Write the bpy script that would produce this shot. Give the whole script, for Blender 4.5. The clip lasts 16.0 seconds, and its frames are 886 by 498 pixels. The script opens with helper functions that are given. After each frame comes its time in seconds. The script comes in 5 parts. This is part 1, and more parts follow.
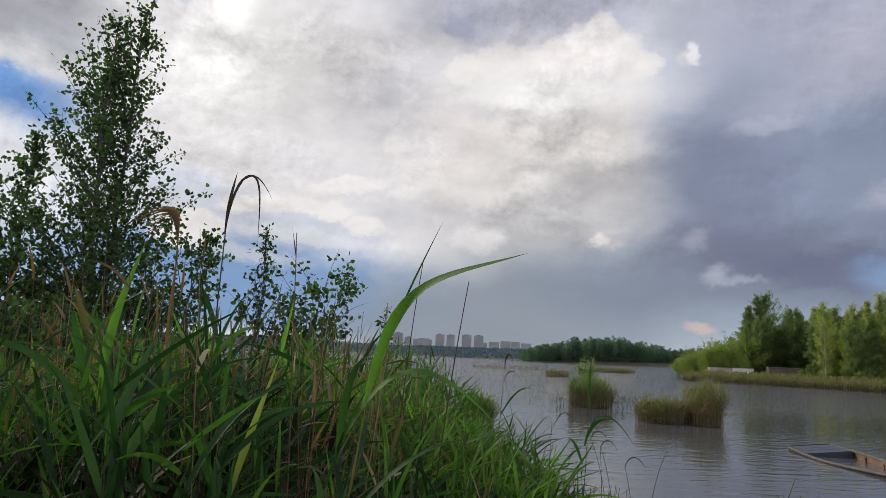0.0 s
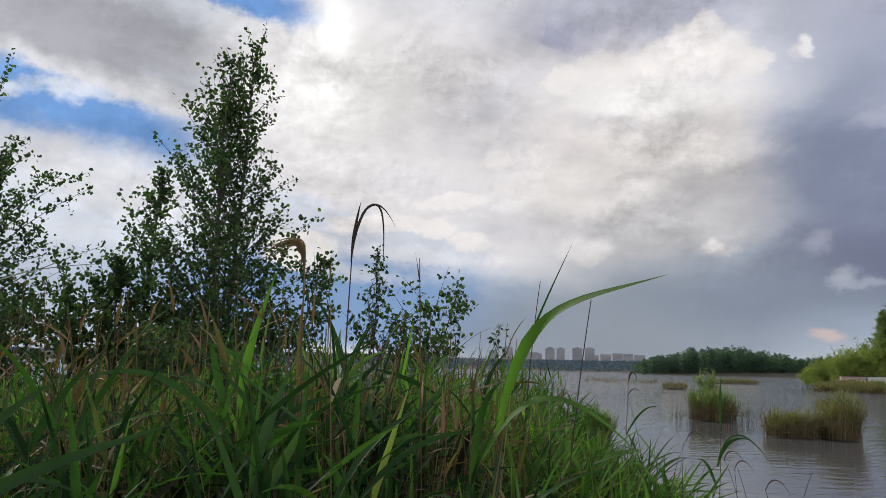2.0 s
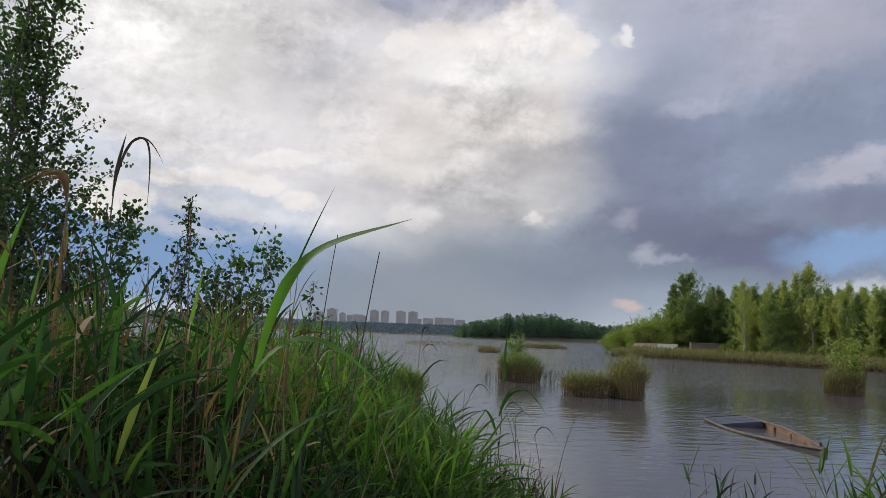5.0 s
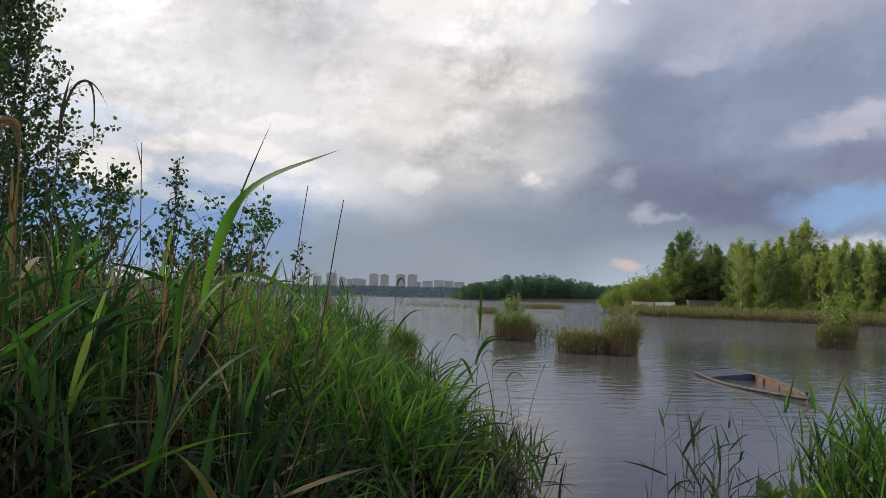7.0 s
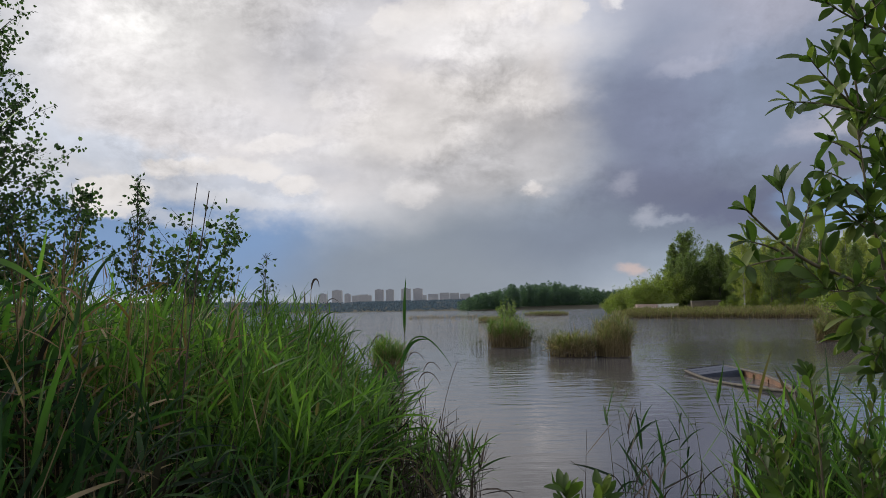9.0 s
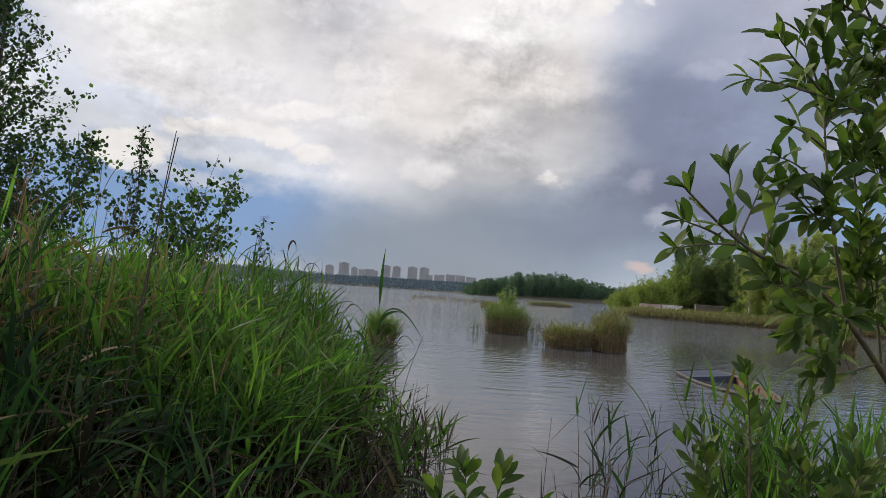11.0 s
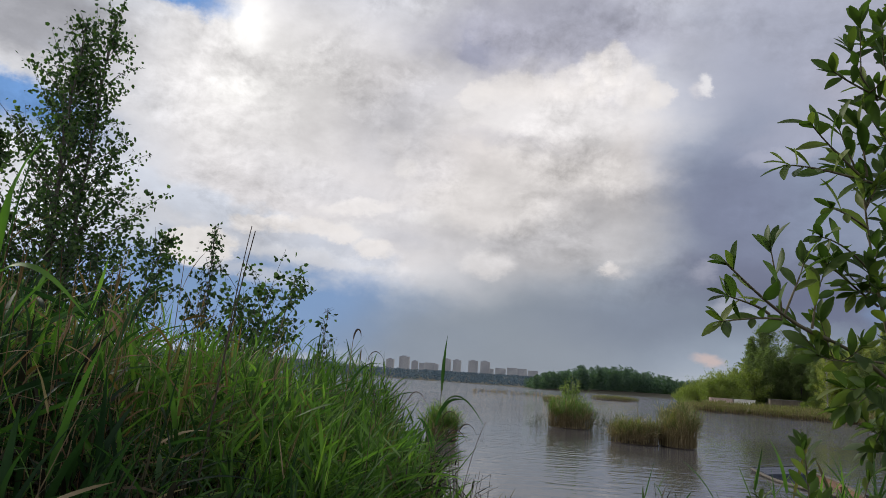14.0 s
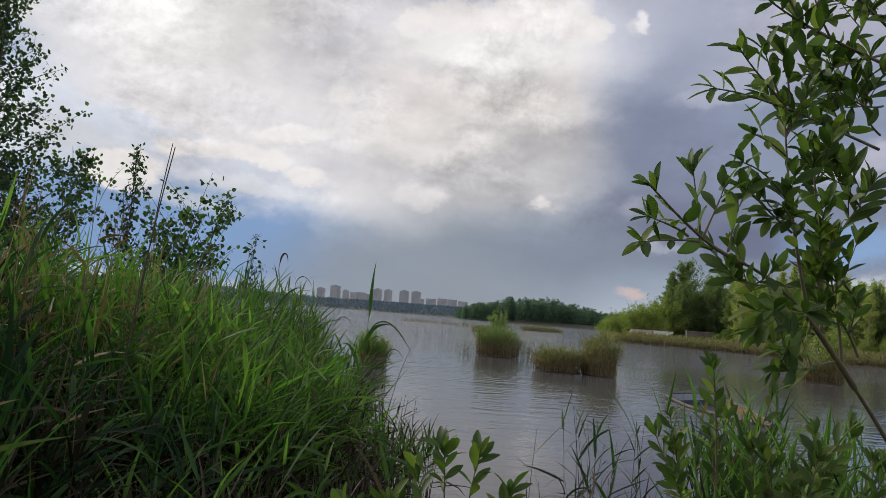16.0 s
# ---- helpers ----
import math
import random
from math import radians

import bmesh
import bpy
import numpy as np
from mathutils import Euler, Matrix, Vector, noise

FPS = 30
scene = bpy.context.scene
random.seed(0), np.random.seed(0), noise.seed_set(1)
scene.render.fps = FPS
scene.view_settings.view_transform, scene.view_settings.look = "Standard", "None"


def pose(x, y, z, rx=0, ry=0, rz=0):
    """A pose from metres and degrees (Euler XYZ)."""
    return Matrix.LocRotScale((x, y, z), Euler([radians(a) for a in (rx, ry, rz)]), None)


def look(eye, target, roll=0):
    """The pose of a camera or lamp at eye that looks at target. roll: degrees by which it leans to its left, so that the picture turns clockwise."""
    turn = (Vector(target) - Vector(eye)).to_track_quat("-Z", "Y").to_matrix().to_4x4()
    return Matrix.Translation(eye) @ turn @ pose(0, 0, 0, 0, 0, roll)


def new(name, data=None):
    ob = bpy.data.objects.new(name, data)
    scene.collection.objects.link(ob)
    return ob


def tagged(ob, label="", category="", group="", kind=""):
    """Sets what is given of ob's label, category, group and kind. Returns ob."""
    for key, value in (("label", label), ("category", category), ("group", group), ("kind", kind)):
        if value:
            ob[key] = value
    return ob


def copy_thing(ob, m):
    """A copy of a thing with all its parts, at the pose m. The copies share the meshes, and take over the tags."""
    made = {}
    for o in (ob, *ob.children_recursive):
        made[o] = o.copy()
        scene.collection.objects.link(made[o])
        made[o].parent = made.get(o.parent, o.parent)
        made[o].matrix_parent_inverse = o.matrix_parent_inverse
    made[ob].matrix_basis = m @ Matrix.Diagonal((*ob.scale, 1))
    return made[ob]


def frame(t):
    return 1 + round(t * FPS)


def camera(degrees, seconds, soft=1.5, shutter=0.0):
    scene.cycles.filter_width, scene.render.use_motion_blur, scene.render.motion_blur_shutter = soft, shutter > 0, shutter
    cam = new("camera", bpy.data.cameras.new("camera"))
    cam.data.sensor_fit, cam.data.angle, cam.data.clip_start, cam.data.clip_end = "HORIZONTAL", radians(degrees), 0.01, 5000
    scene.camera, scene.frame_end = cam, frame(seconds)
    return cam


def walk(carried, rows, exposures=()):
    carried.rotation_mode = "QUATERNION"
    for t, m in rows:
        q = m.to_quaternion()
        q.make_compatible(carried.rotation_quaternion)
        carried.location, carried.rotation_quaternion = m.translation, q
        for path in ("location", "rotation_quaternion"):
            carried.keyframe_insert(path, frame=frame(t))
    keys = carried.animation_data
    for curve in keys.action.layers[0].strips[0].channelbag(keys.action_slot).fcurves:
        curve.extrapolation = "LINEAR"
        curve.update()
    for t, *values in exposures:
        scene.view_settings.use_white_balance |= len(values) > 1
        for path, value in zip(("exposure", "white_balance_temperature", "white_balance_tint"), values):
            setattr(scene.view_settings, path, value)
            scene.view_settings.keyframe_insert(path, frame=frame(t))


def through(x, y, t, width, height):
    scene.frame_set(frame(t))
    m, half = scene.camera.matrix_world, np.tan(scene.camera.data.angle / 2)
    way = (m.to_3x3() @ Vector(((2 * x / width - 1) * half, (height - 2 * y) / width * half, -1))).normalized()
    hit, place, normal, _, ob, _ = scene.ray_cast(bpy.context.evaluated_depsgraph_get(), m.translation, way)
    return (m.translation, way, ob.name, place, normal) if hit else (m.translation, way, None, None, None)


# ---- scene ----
cam = camera(60.4, 16.0, 0.4)
PATH = [
    (0, (0.291, -0.287, 1.337), (0.146, 1.688, 1.616), 2.4),
    (0.5, (0.29, -0.311, 1.345), (0.083, 1.657, 1.639), 2.1),
    (1, (0.282, -0.293, 1.348), (0.008, 1.667, 1.639), 1.7),
    (1.5, (0.247, -0.256, 1.356), (-0.138, 1.684, 1.652), 1.6),
    (2, (0.24, -0.268, 1.361), (-0.179, 1.664, 1.669), 1.3),
    (2.5, (0.218, -0.233, 1.364), (-0.274, 1.683, 1.665), 1.2),
    (3, (0.2, -0.236, 1.363), (-0.324, 1.67, 1.666), 0.8),
    (3.5, (0.249, -0.272, 1.351), (-0.089, 1.676, 1.652), 1.8),
    (4, (0.292, -0.285, 1.339), (0.074, 1.683, 1.618), 2.6),
    (4.5, (0.337, -0.277, 1.33), (0.252, 1.703, 1.6), 2.1),
    (5, (0.383, -0.271, 1.322), (0.41, 1.717, 1.547), 2.4),
    (5.2, (0.369, -0.208, 1.328), (0.427, 1.781, 1.53), 2.6),
    (7.3, (0.542, -0.297, 1.25), (0.56, 1.698, 1.377), 0.8),
    (7.5, (0.568, -0.28, 1.242), (0.594, 1.712, 1.423), -2.7),
    (7.7, (0.64, -0.235, 1.23), (0.66, 1.746, 1.505), -1.2),
    (8, (0.762, -0.17, 1.215), (0.812, 1.814, 1.463), -0.5),
    (8.2, (0.81, -0.145, 1.208), (0.869, 1.847, 1.373), -2.3),
    (10.3, (1.103, 0.007, 1.172), (1.072, 2.0, 1.325), 2.8),
    (10.5, (1.107, 0.0, 1.167), (1.086, 1.995, 1.304), 3.3),
    (11, (1.103, 0.012, 1.163), (1.103, 2.009, 1.274), 4.0),
    (11.5, (1.114, 0.007, 1.164), (1.157, 2.0, 1.324), 5.7),
    (12, (1.1, -0.037, 1.133), (1.049, 1.943, 1.413), -0.8),
    (12.5, (1.1, -0.082, 1.127), (1.088, 1.891, 1.451), 1.4),
    (13, (1.107, -0.089, 1.121), (1.109, 1.89, 1.406), 0.9),
    (13.5, (1.105, -0.101, 1.123), (1.077, 1.877, 1.418), 1.0),
    (14, (1.105, -0.093, 1.13), (0.933, 1.87, 1.471), 4.0),
    (14.5, (1.111, -0.079, 1.126), (1.01, 1.897, 1.417), 5.0),
    (15, (1.116, -0.061, 1.122), (1.097, 1.925, 1.358), 4.8),
    (15.5, (1.123, -0.057, 1.118), (1.135, 1.931, 1.331), 4.9),
    (16, (1.121, -0.061, 1.111), (1.137, 1.931, 1.286), 4.6),
]
walk(cam, [(t, look(eye, target, roll)) for t, eye, target, roll in PATH], [(0.0, 0.0), (5.0, 0.0), (7.5, 0.11), (8.0, -0.06), (10.8, 0.05), (11.5, 0.12), (12.5, -0.08), (14.0, -0.06), (15.5, -0.02), (16.0, 0.0)])
# World, sun and exposure
SUN_AZ, SUN_EL = -52.0, 27.0
world = bpy.data.worlds.new("world")
scene.world = world
world.use_nodes = True
wt = world.node_tree
wt.nodes.clear()


def wn(kind, **values):
    n = wt.nodes.new(kind)
    for i, v in values.items():
        n.inputs[int(i[1:])].default_value = v
    return n


def wmath(op, a, b=None):
    n = wt.nodes.new("ShaderNodeMath")
    n.operation = op
    for i, v in enumerate((a, b)):
        if v is None:
            continue
        if isinstance(v, (int, float)):
            n.inputs[i].default_value = v
        else:
            wt.links.new(v, n.inputs[i])
    return n.outputs[0]


way = wn("ShaderNodeTexCoord").outputs["Generated"]
sep = wn("ShaderNodeSeparateXYZ")
wt.links.new(way, sep.inputs[0])
azimuth = wmath("MULTIPLY", wmath("ARCTAN2", sep.outputs[0], sep.outputs[1]), 57.2958)
elevation = wmath("MULTIPLY", wmath("ARCSINE", sep.outputs[2]), 57.2958)
plane = wn("ShaderNodeCombineXYZ")
wt.links.new(azimuth, plane.inputs[0])
wt.links.new(elevation, plane.inputs[1])
FLAT = plane.outputs[0]


def wnoise(scale, detail, rough, stretch=(1, 1, 1), shift=0.0):
    m = wn("ShaderNodeMapping")
    m.inputs["Location"].default_value = (shift, shift * 0.7, 0)
    m.inputs["Scale"].default_value = stretch
    wt.links.new(FLAT, m.inputs[0])
    n = wn("ShaderNodeTexNoise")
    n.inputs["Scale"].default_value = scale
    n.inputs["Detail"].default_value = detail
    n.inputs["Roughness"].default_value = rough
    wt.links.new(m.outputs[0], n.inputs["Vector"])
    return n


def warped(amount, scale, detail, rough, base, shift=0.0):
    n = wnoise(scale, detail, rough, (1, 1.35, 1), shift)
    pick = wn("ShaderNodeSeparateColor")
    wt.links.new(n.outputs["Color"], pick.inputs[0])
    off = wn("ShaderNodeCombineXYZ")
    wt.links.new(wmath("MULTIPLY", wmath("SUBTRACT", pick.outputs[0], 0.5), amount), off.inputs[0])
    wt.links.new(wmath("MULTIPLY", wmath("SUBTRACT", pick.outputs[1], 0.5), amount * 0.8), off.inputs[1])
    add = wt.nodes.new("ShaderNodeVectorMath")
    add.operation = "ADD"
    wt.links.new(base, add.inputs[0])
    wt.links.new(off.outputs[0], add.inputs[1])
    return add.outputs[0]


SOFT = warped(5.0, 0.10, 5, 0.55, FLAT)
FLUFF = warped(3.2, 0.42, 8, 0.62, SOFT, 31.0)
CRISP = warped(2.4, 0.55, 9, 0.66, FLAT, 77.0)

sky = wn("ShaderNodeTexSky")
sky.sky_type, sky.sun_disc = "NISHITA", False
sky.sun_elevation, sky.sun_rotation = radians(SUN_EL), radians(SUN_AZ)
sky.air_density, sky.dust_density = 1.0, 0.6
dim = wn("ShaderNodeMix")
dim.data_type, dim.blend_type = "RGBA", "MULTIPLY"
dim.inputs["Factor"].default_value = 1.0
dim.inputs["B"].default_value = (0.085, 0.085, 0.085, 1)
wt.links.new(sky.outputs[0], dim.inputs["A"])
heaven = dim.outputs["Result"]


def mixed(under, colour, factor):
    n = wn("ShaderNodeMix")
    n.data_type = "RGBA"
    wt.links.new(factor, n.inputs["Factor"])
    wt.links.new(under, n.inputs["A"])
    if isinstance(colour, tuple):
        n.inputs["B"].default_value = (*colour, 1)
    else:
        wt.links.new(colour, n.inputs["B"])
    return n.outputs["Result"]


def ranged(value, a, b, c=0.0, d=1.0):
    n = wn("ShaderNodeMapRange")
    n.interpolation_type = "SMOOTHSTEP"
    wt.links.new(value, n.inputs["Value"])
    for i, v in zip(("From Min", "From Max", "To Min", "To Max"), (a, b, c, d)):
        n.inputs[i].default_value = v
    return n.outputs["Result"]


def cloud(az, el, raz, rel, colour, strength=1.0, edge=0.5, turn=0.0, space=None):
    """A cloud of the sky at an azimuth and elevation, with its half sizes, all in degrees."""
    global heaven
    g = wn("ShaderNodeTexGradient")
    g.gradient_type = "SPHERICAL"
    tm = g.texture_mapping
    tm.vector_type = "TEXTURE"
    tm.translation, tm.rotation, tm.scale = (az, el, 0), (0, 0, radians(turn)), (2 * raz, 2 * rel, 2)
    wt.links.new(space or FLUFF, g.inputs[0])
    heaven = mixed(heaven, colour, ranged(g.outputs["Fac"], 0.5 * (1 - edge), 0.5 * (1 + edge), 0.0, strength))


# the broken cover all round, with blue between
cover = ranged(wnoise(0.05, 7, 0.6, (1, 1.8, 1), 12.0).outputs["Fac"], 0.34, 0.60, 0.25, 1.0)
heaven = mixed(heaven, (0.88, 0.88, 0.91), cover)
WHITE, SLATE, RAIN = (0.70, 0.67, 0.67), (0.245, 0.285, 0.385), (0.25, 0.285, 0.335)
# west: blue holes under a long grey band
cloud(-39, 13, 17, 14, (0.60, 0.64, 0.72), 0.9, 0.5, 0, SOFT)
cloud(-39.3, 17.0, 9.0, 2.7, (0.16, 0.33, 0.66), 0.97, 0.45, -10)
cloud(-29, 26.2, 6, 1.2, (0.15, 0.32, 0.66), 0.9, 0.5, -6)
cloud(-39.4, 18.0, 2.0, 0.7, (0.72, 0.76, 0.84), 0.9, 0.6)
cloud(-43.3, 17.5, 1.6, 0.6, (0.72, 0.76, 0.84), 0.8, 0.6)
cloud(-38.5, 19.6, 10, 1.2, (0.76, 0.75, 0.76), 0.95, 0.35, -13, CRISP)
cloud(-40, 22.6, 12, 2.7, (0.40, 0.40, 0.43), 1.0, 0.35, -10)
cloud(-36.5, 12.6, 9, 2.3, (0.74, 0.74, 0.77), 0.95, 0.5, -6)
cloud(-37, 8.8, 9, 0.8, (0.72, 0.74, 0.78), 0.6, 0.7)
cloud(-39, 3.0, 14, 4.0, (0.40, 0.46, 0.58), 0.85, 0.6, 0, SOFT)
# the bright mass round the veiled sun
cloud(-11, 17.5, 17, 12, WHITE, 1.0, 0.35, 0, SOFT)
cloud(-12, 31, 30, 6, (0.62, 0.62, 0.66), 0.8, 0.6, 0, SOFT)
cloud(-21, 10.6, 10, 1.2, (0.62, 0.66, 0.74), 0.8, 0.6, -14)
cloud(-20.5, 21.5, 7.5, 5.5, (0.84, 0.81, 0.79), 1.0, 0.7, 0, SOFT)
cloud(-21.3, 24.9, 1.7, 1.3, (1.15, 1.12, 1.08), 0.85, 0.9, 0, SOFT)
cloud(-21.8, 20.4, 1.7, 1.2, (1.05, 1.02, 0.98), 0.7, 0.95, 0, SOFT)
cloud(-28.8, 26.0, 5.5, 1.2, (0.15, 0.32, 0.66), 0.95, 0.4, -4)
cloud(-13, 13, 6, 1.2, (0.60, 0.59, 0.61), 0.4, 0.8, -18)
cloud(-11.5, 12.4, 3.0, 0.55, (0.80, 0.76, 0.74), 0.9, 0.4, 8, CRISP)
cloud(-9.5, 17.6, 1.3, 1.1, (0.80, 0.76, 0.74), 0.8, 0.4, 0, CRISP)
cloud(-8.5, 15.6, 1.0, 0.7, (0.80, 0.76, 0.74), 0.8, 0.4, 0, CRISP)
cloud(-16.5, 10.3, 2.6, 0.7, (0.86, 0.83, 0.81), 0.9, 0.35, 0, CRISP)
cloud(-12.0, 10.5, 2.4, 0.8, (0.84, 0.81, 0.79), 0.85, 0.4, 4, CRISP)
cloud(-14.5, 8.6, 4.5, 0.35, (0.72, 0.73, 0.77), 0.8, 0.6, -5, CRISP)
cloud(-6, 12.0, 2.0, 0.5, (0.86, 0.83, 0.81), 0.7, 0.5, 0, CRISP)
cloud(2.0, 15.5, 5.5, 2.4, (0.80, 0.76, 0.74), 0.8, 0.35, 0, CRISP)
cloud(-9.5, 10.2, 3.5, 0.9, (0.50, 0.50, 0.54), 0.5, 0.6, 0)
cloud(-3.5, 25, 4.5, 1.3, (0.47, 0.47, 0.53), 0.7, 0.6)
cloud(-7, 20, 5, 2.5, (0.55, 0.55, 0.59), 0.5, 0.8, 25)
# the tall cumulus, sharp on its right
cloud(3.5, 16, 9, 7.5, (0.70, 0.655, 0.635), 1.0, 0.4)
cloud(4, 11.0, 10, 4, (0.50, 0.49, 0.50), 0.85, 0.6, 0, SOFT)
# slate right half
cloud(26, 14, 14.5, 13, SLATE, 1.0, 0.30, 0, SOFT)
cloud(25, 26, 16, 7, (0.395, 0.41, 0.50), 0.9, 0.6, 0, SOFT)
cloud(2.5, 25.8, 9, 2.6, (0.43, 0.43, 0.52), 0.8, 0.5)
cloud(-3.8, 24.9, 1.6, 0.8, (0.36, 0.37, 0.47), 0.8, 0.4)
for az, el, ra, re in ((-3.2, 21.8, 1.2, 1.0), (-0.8, 22.3, 1.8, 1.3), (2.0, 22.0, 1.7, 1.5), (4.4, 22.7, 1.5, 1.5), (6.2, 23.3, 1.2, 1.8), (7.5, 24.2, 1.1, 1.5), (9.2, 22.6, 1.5, 1.7), (10.9, 22.0, 0.9, 1.0)):
    cloud(az, el - 0.5, ra * 1.15, re, (0.81, 0.765, 0.735), 0.75, 0.26, 12, CRISP)
cloud(3.0, 19.8, 8.5, 1.8, (0.80, 0.77, 0.76), 0.8, 0.6)
cloud(1.0, 17.6, 5.0, 0.8, (0.60, 0.58, 0.60), 0.6, 0.6, -6)
cloud(4.2, 16.2, 6.5, 1.6, (0.81, 0.765, 0.735), 0.8, 0.5)
cloud(-1.5, 13.4, 5.5, 1.9, (0.81, 0.765, 0.735), 0.8, 0.45, 0)
# rain below
cloud(-19, 4.4, 15, 3.7, (0.205, 0.325, 0.54), 0.97, 0.35, -4)
cloud(2, 2.6, 14, 5.0, RAIN, 0.95, 0.45, 5, SOFT)
cloud(20, 5.8, 15, 3.2, (0.205, 0.24, 0.31), 0.9, 0.5, 0, SOFT)
cloud(25, 2.0, 14, 2.4, (0.33, 0.39, 0.48), 0.8, 0.6, 0, SOFT)
cloud(17, 8.5, 6, 1.8, (0.16, 0.17, 0.25), 0.7, 0.7)
cloud(16.5, 13.5, 4.5, 4.0, (0.205, 0.225, 0.32), 0.7, 0.6)
cloud(23, 7.0, 5.0, 1.2, (0.15, 0.165, 0.25), 0.8, 0.5)
cloud(22, 18.5, 5.0, 1.2, (0.40, 0.41, 0.50), 0.6, 0.7, 6)
cloud(27, 21.5, 5.0, 2.5, (0.52, 0.51, 0.60), 0.6, 0.7)
cloud(19.5, 16.8, 2.4, 0.5, (0.42, 0.43, 0.52), 0.6, 0.6, 4, CRISP)
cloud(30, 9.5, 5.0, 1.2, (0.21, 0.225, 0.32), 0.7, 0.6)
# small clouds in front
cloud(13.8, 21.8, 0.7, 0.4, (0.66, 0.64, 0.67), 0.8, 0.7, 0, CRISP)
cloud(14.2, 22.1, 0.45, 0.55, (0.80, 0.78, 0.79), 0.9, 0.6, 20, CRISP)
cloud(7.9, 8.7, 1.0, 0.35, (0.58, 0.56, 0.57), 0.7, 0.8, 0, CRISP)
cloud(7.5, 9.0, 0.5, 0.45, (0.76, 0.72, 0.70), 0.9, 0.6, 20, CRISP)
cloud(-1.6, 8.9, 2.0, 1.0, (0.74, 0.71, 0.70), 0.85, 0.35, 0, CRISP)
cloud(14.3, 9.0, 0.9, 0.6, (0.40, 0.41, 0.49), 0.6, 0.9, 30, CRISP)
cloud(17.2, 6.2, 1.6, 0.28, (0.37, 0.40, 0.48), 0.75, 0.9, 0, CRISP)
cloud(15.7, 6.5, 0.8, 0.42, (0.43, 0.45, 0.52), 0.75, 0.9, 20, CRISP)
cloud(14.6, 2.65, 0.9, 0.38, (0.60, 0.48, 0.45), 0.85, 0.7, -12, CRISP)
cloud(-23, 8.3, 2.6, 1.4, (0.86, 0.82, 0.79), 1.0, 0.16, 0, CRISP)
for az, el, ra, re in ((-19.4, 10.4, 1.6, 0.9), (-17.2, 10.6, 1.3, 0.8), (-15.0, 10.7, 1.7, 0.9), (-12.6, 10.3, 1.4, 0.8), (-10.4, 9.4, 1.5, 0.8)):
    cloud(az + 0.2, el - 0.7, ra * 1.2, re, (0.55, 0.57, 0.63), 0.7, 0.5, 0, CRISP)
    cloud(az, el, ra, re * 0.8, (0.81, 0.765, 0.735), 0.85, 0.32, 0, CRISP)
cloud(-14.5, 8.3, 5.0, 0.5, (0.70, 0.70, 0.73), 0.7, 0.5, -5, CRISP)
cloud(-19, 6.9, 4.0, 0.5, (0.62, 0.63, 0.67), 0.7, 0.7, -6, CRISP)
cloud(29.5, 12.2, 3.6, 0.9, (0.50, 0.49, 0.57), 0.8, 0.5, 12)
cloud(29.5, 6.6, 4.0, 1.1, (0.26, 0.40, 0.64), 0.8, 0.6)
cloud(30, 4.3, 5.0, 0.6, (0.56, 0.58, 0.64), 0.7, 0.7)
# billows over everything, lit from the sun's side
def billow(space, scale, detail, rough, dx=0.0, dy=0.0, turn=0.0, tall=1.35):
    """Heaped cloud relief: 0 on the tops of the heaps, 1 in the folds between them."""
    m = wn("ShaderNodeMapping")
    m.inputs["Location"].default_value = (dx * scale, dy * tall * scale, 0)
    m.inputs["Rotation"].default_value = (0, 0, radians(turn))
    m.inputs["Scale"].default_value = (scale, scale * tall, 1)
    wt.links.new(space, m.inputs[0])
    n = wn("ShaderNodeTexVoronoi")
    n.voronoi_dimensions, n.feature, n.normalize = "2D", "SMOOTH_F1", True
    for key, v in (("Scale", 1.0), ("Detail", detail), ("Roughness", rough), ("Lacunarity", 2.1), ("Smoothness", 0.7)):
        n.inputs[key].default_value = v
    wt.links.new(m.outputs[0], n.inputs["Vector"])
    return n.outputs["Distance"]


def facing(space, scale, detail, rough, reach, tall=1.35):
    """How far the heaps face the sun, up on the left."""
    return wmath("SUBTRACT", billow(space, scale, detail, rough, -0.55 * reach, 0.65 * reach, 0, tall), billow(space, scale, detail, rough, 0, 0, 0, tall))


DRIFT = warped(7.0, 0.09, 6, 0.6, FLAT, 140.0)
thick = wnoise(0.075, 8, 0.58, (1, 1.7, 1), 55.0).outputs["Fac"]
body = ranged(thick, 0.36, 0.64, -0.19, 0.10)
heaps = wmath("MULTIPLY", facing(DRIFT, 0.15, 5.0, 0.62, 1.6), 0.95)
tufts = wmath("MULTIPLY", facing(SOFT, 0.45, 4.0, 0.62, 0.6), 0.55)
patch = ranged(wnoise(0.11, 3, 0.5, (1, 1.3, 1), 9.0).outputs["Fac"], 0.42, 0.60, 0.15, 1.0)
relief = wmath("ADD", body, wmath("MULTIPLY", wmath("ADD", heaps, tufts), patch))
calm = ranged(azimuth, 8.0, 15.0, 1.0, 0.5)
veil = ranged(elevation, 5.0, 10.5, 0.12, 1.0)
shade = wmath("ADD", 1.03, wmath("MULTIPLY", wmath("MULTIPLY", relief, veil), calm))
fin = wn("ShaderNodeVectorMath")
fin.operation = "SCALE"
wt.links.new(heaven, fin.inputs[0])
wt.links.new(shade, fin.inputs["Scale"])
back = wn("ShaderNodeBackground")
back.inputs["Strength"].default_value = 1.0
tint = wn("ShaderNodeVectorMath")
tint.operation = "MULTIPLY"
tint.inputs[1].default_value = (0.99, 1.0, 1.02)
wt.links.new(fin.outputs[0], tint.inputs[0])
wt.links.new(tint.outputs[0], back.inputs["Color"])
wt.links.new(back.outputs[0], wn("ShaderNodeOutputWorld").inputs["Surface"])

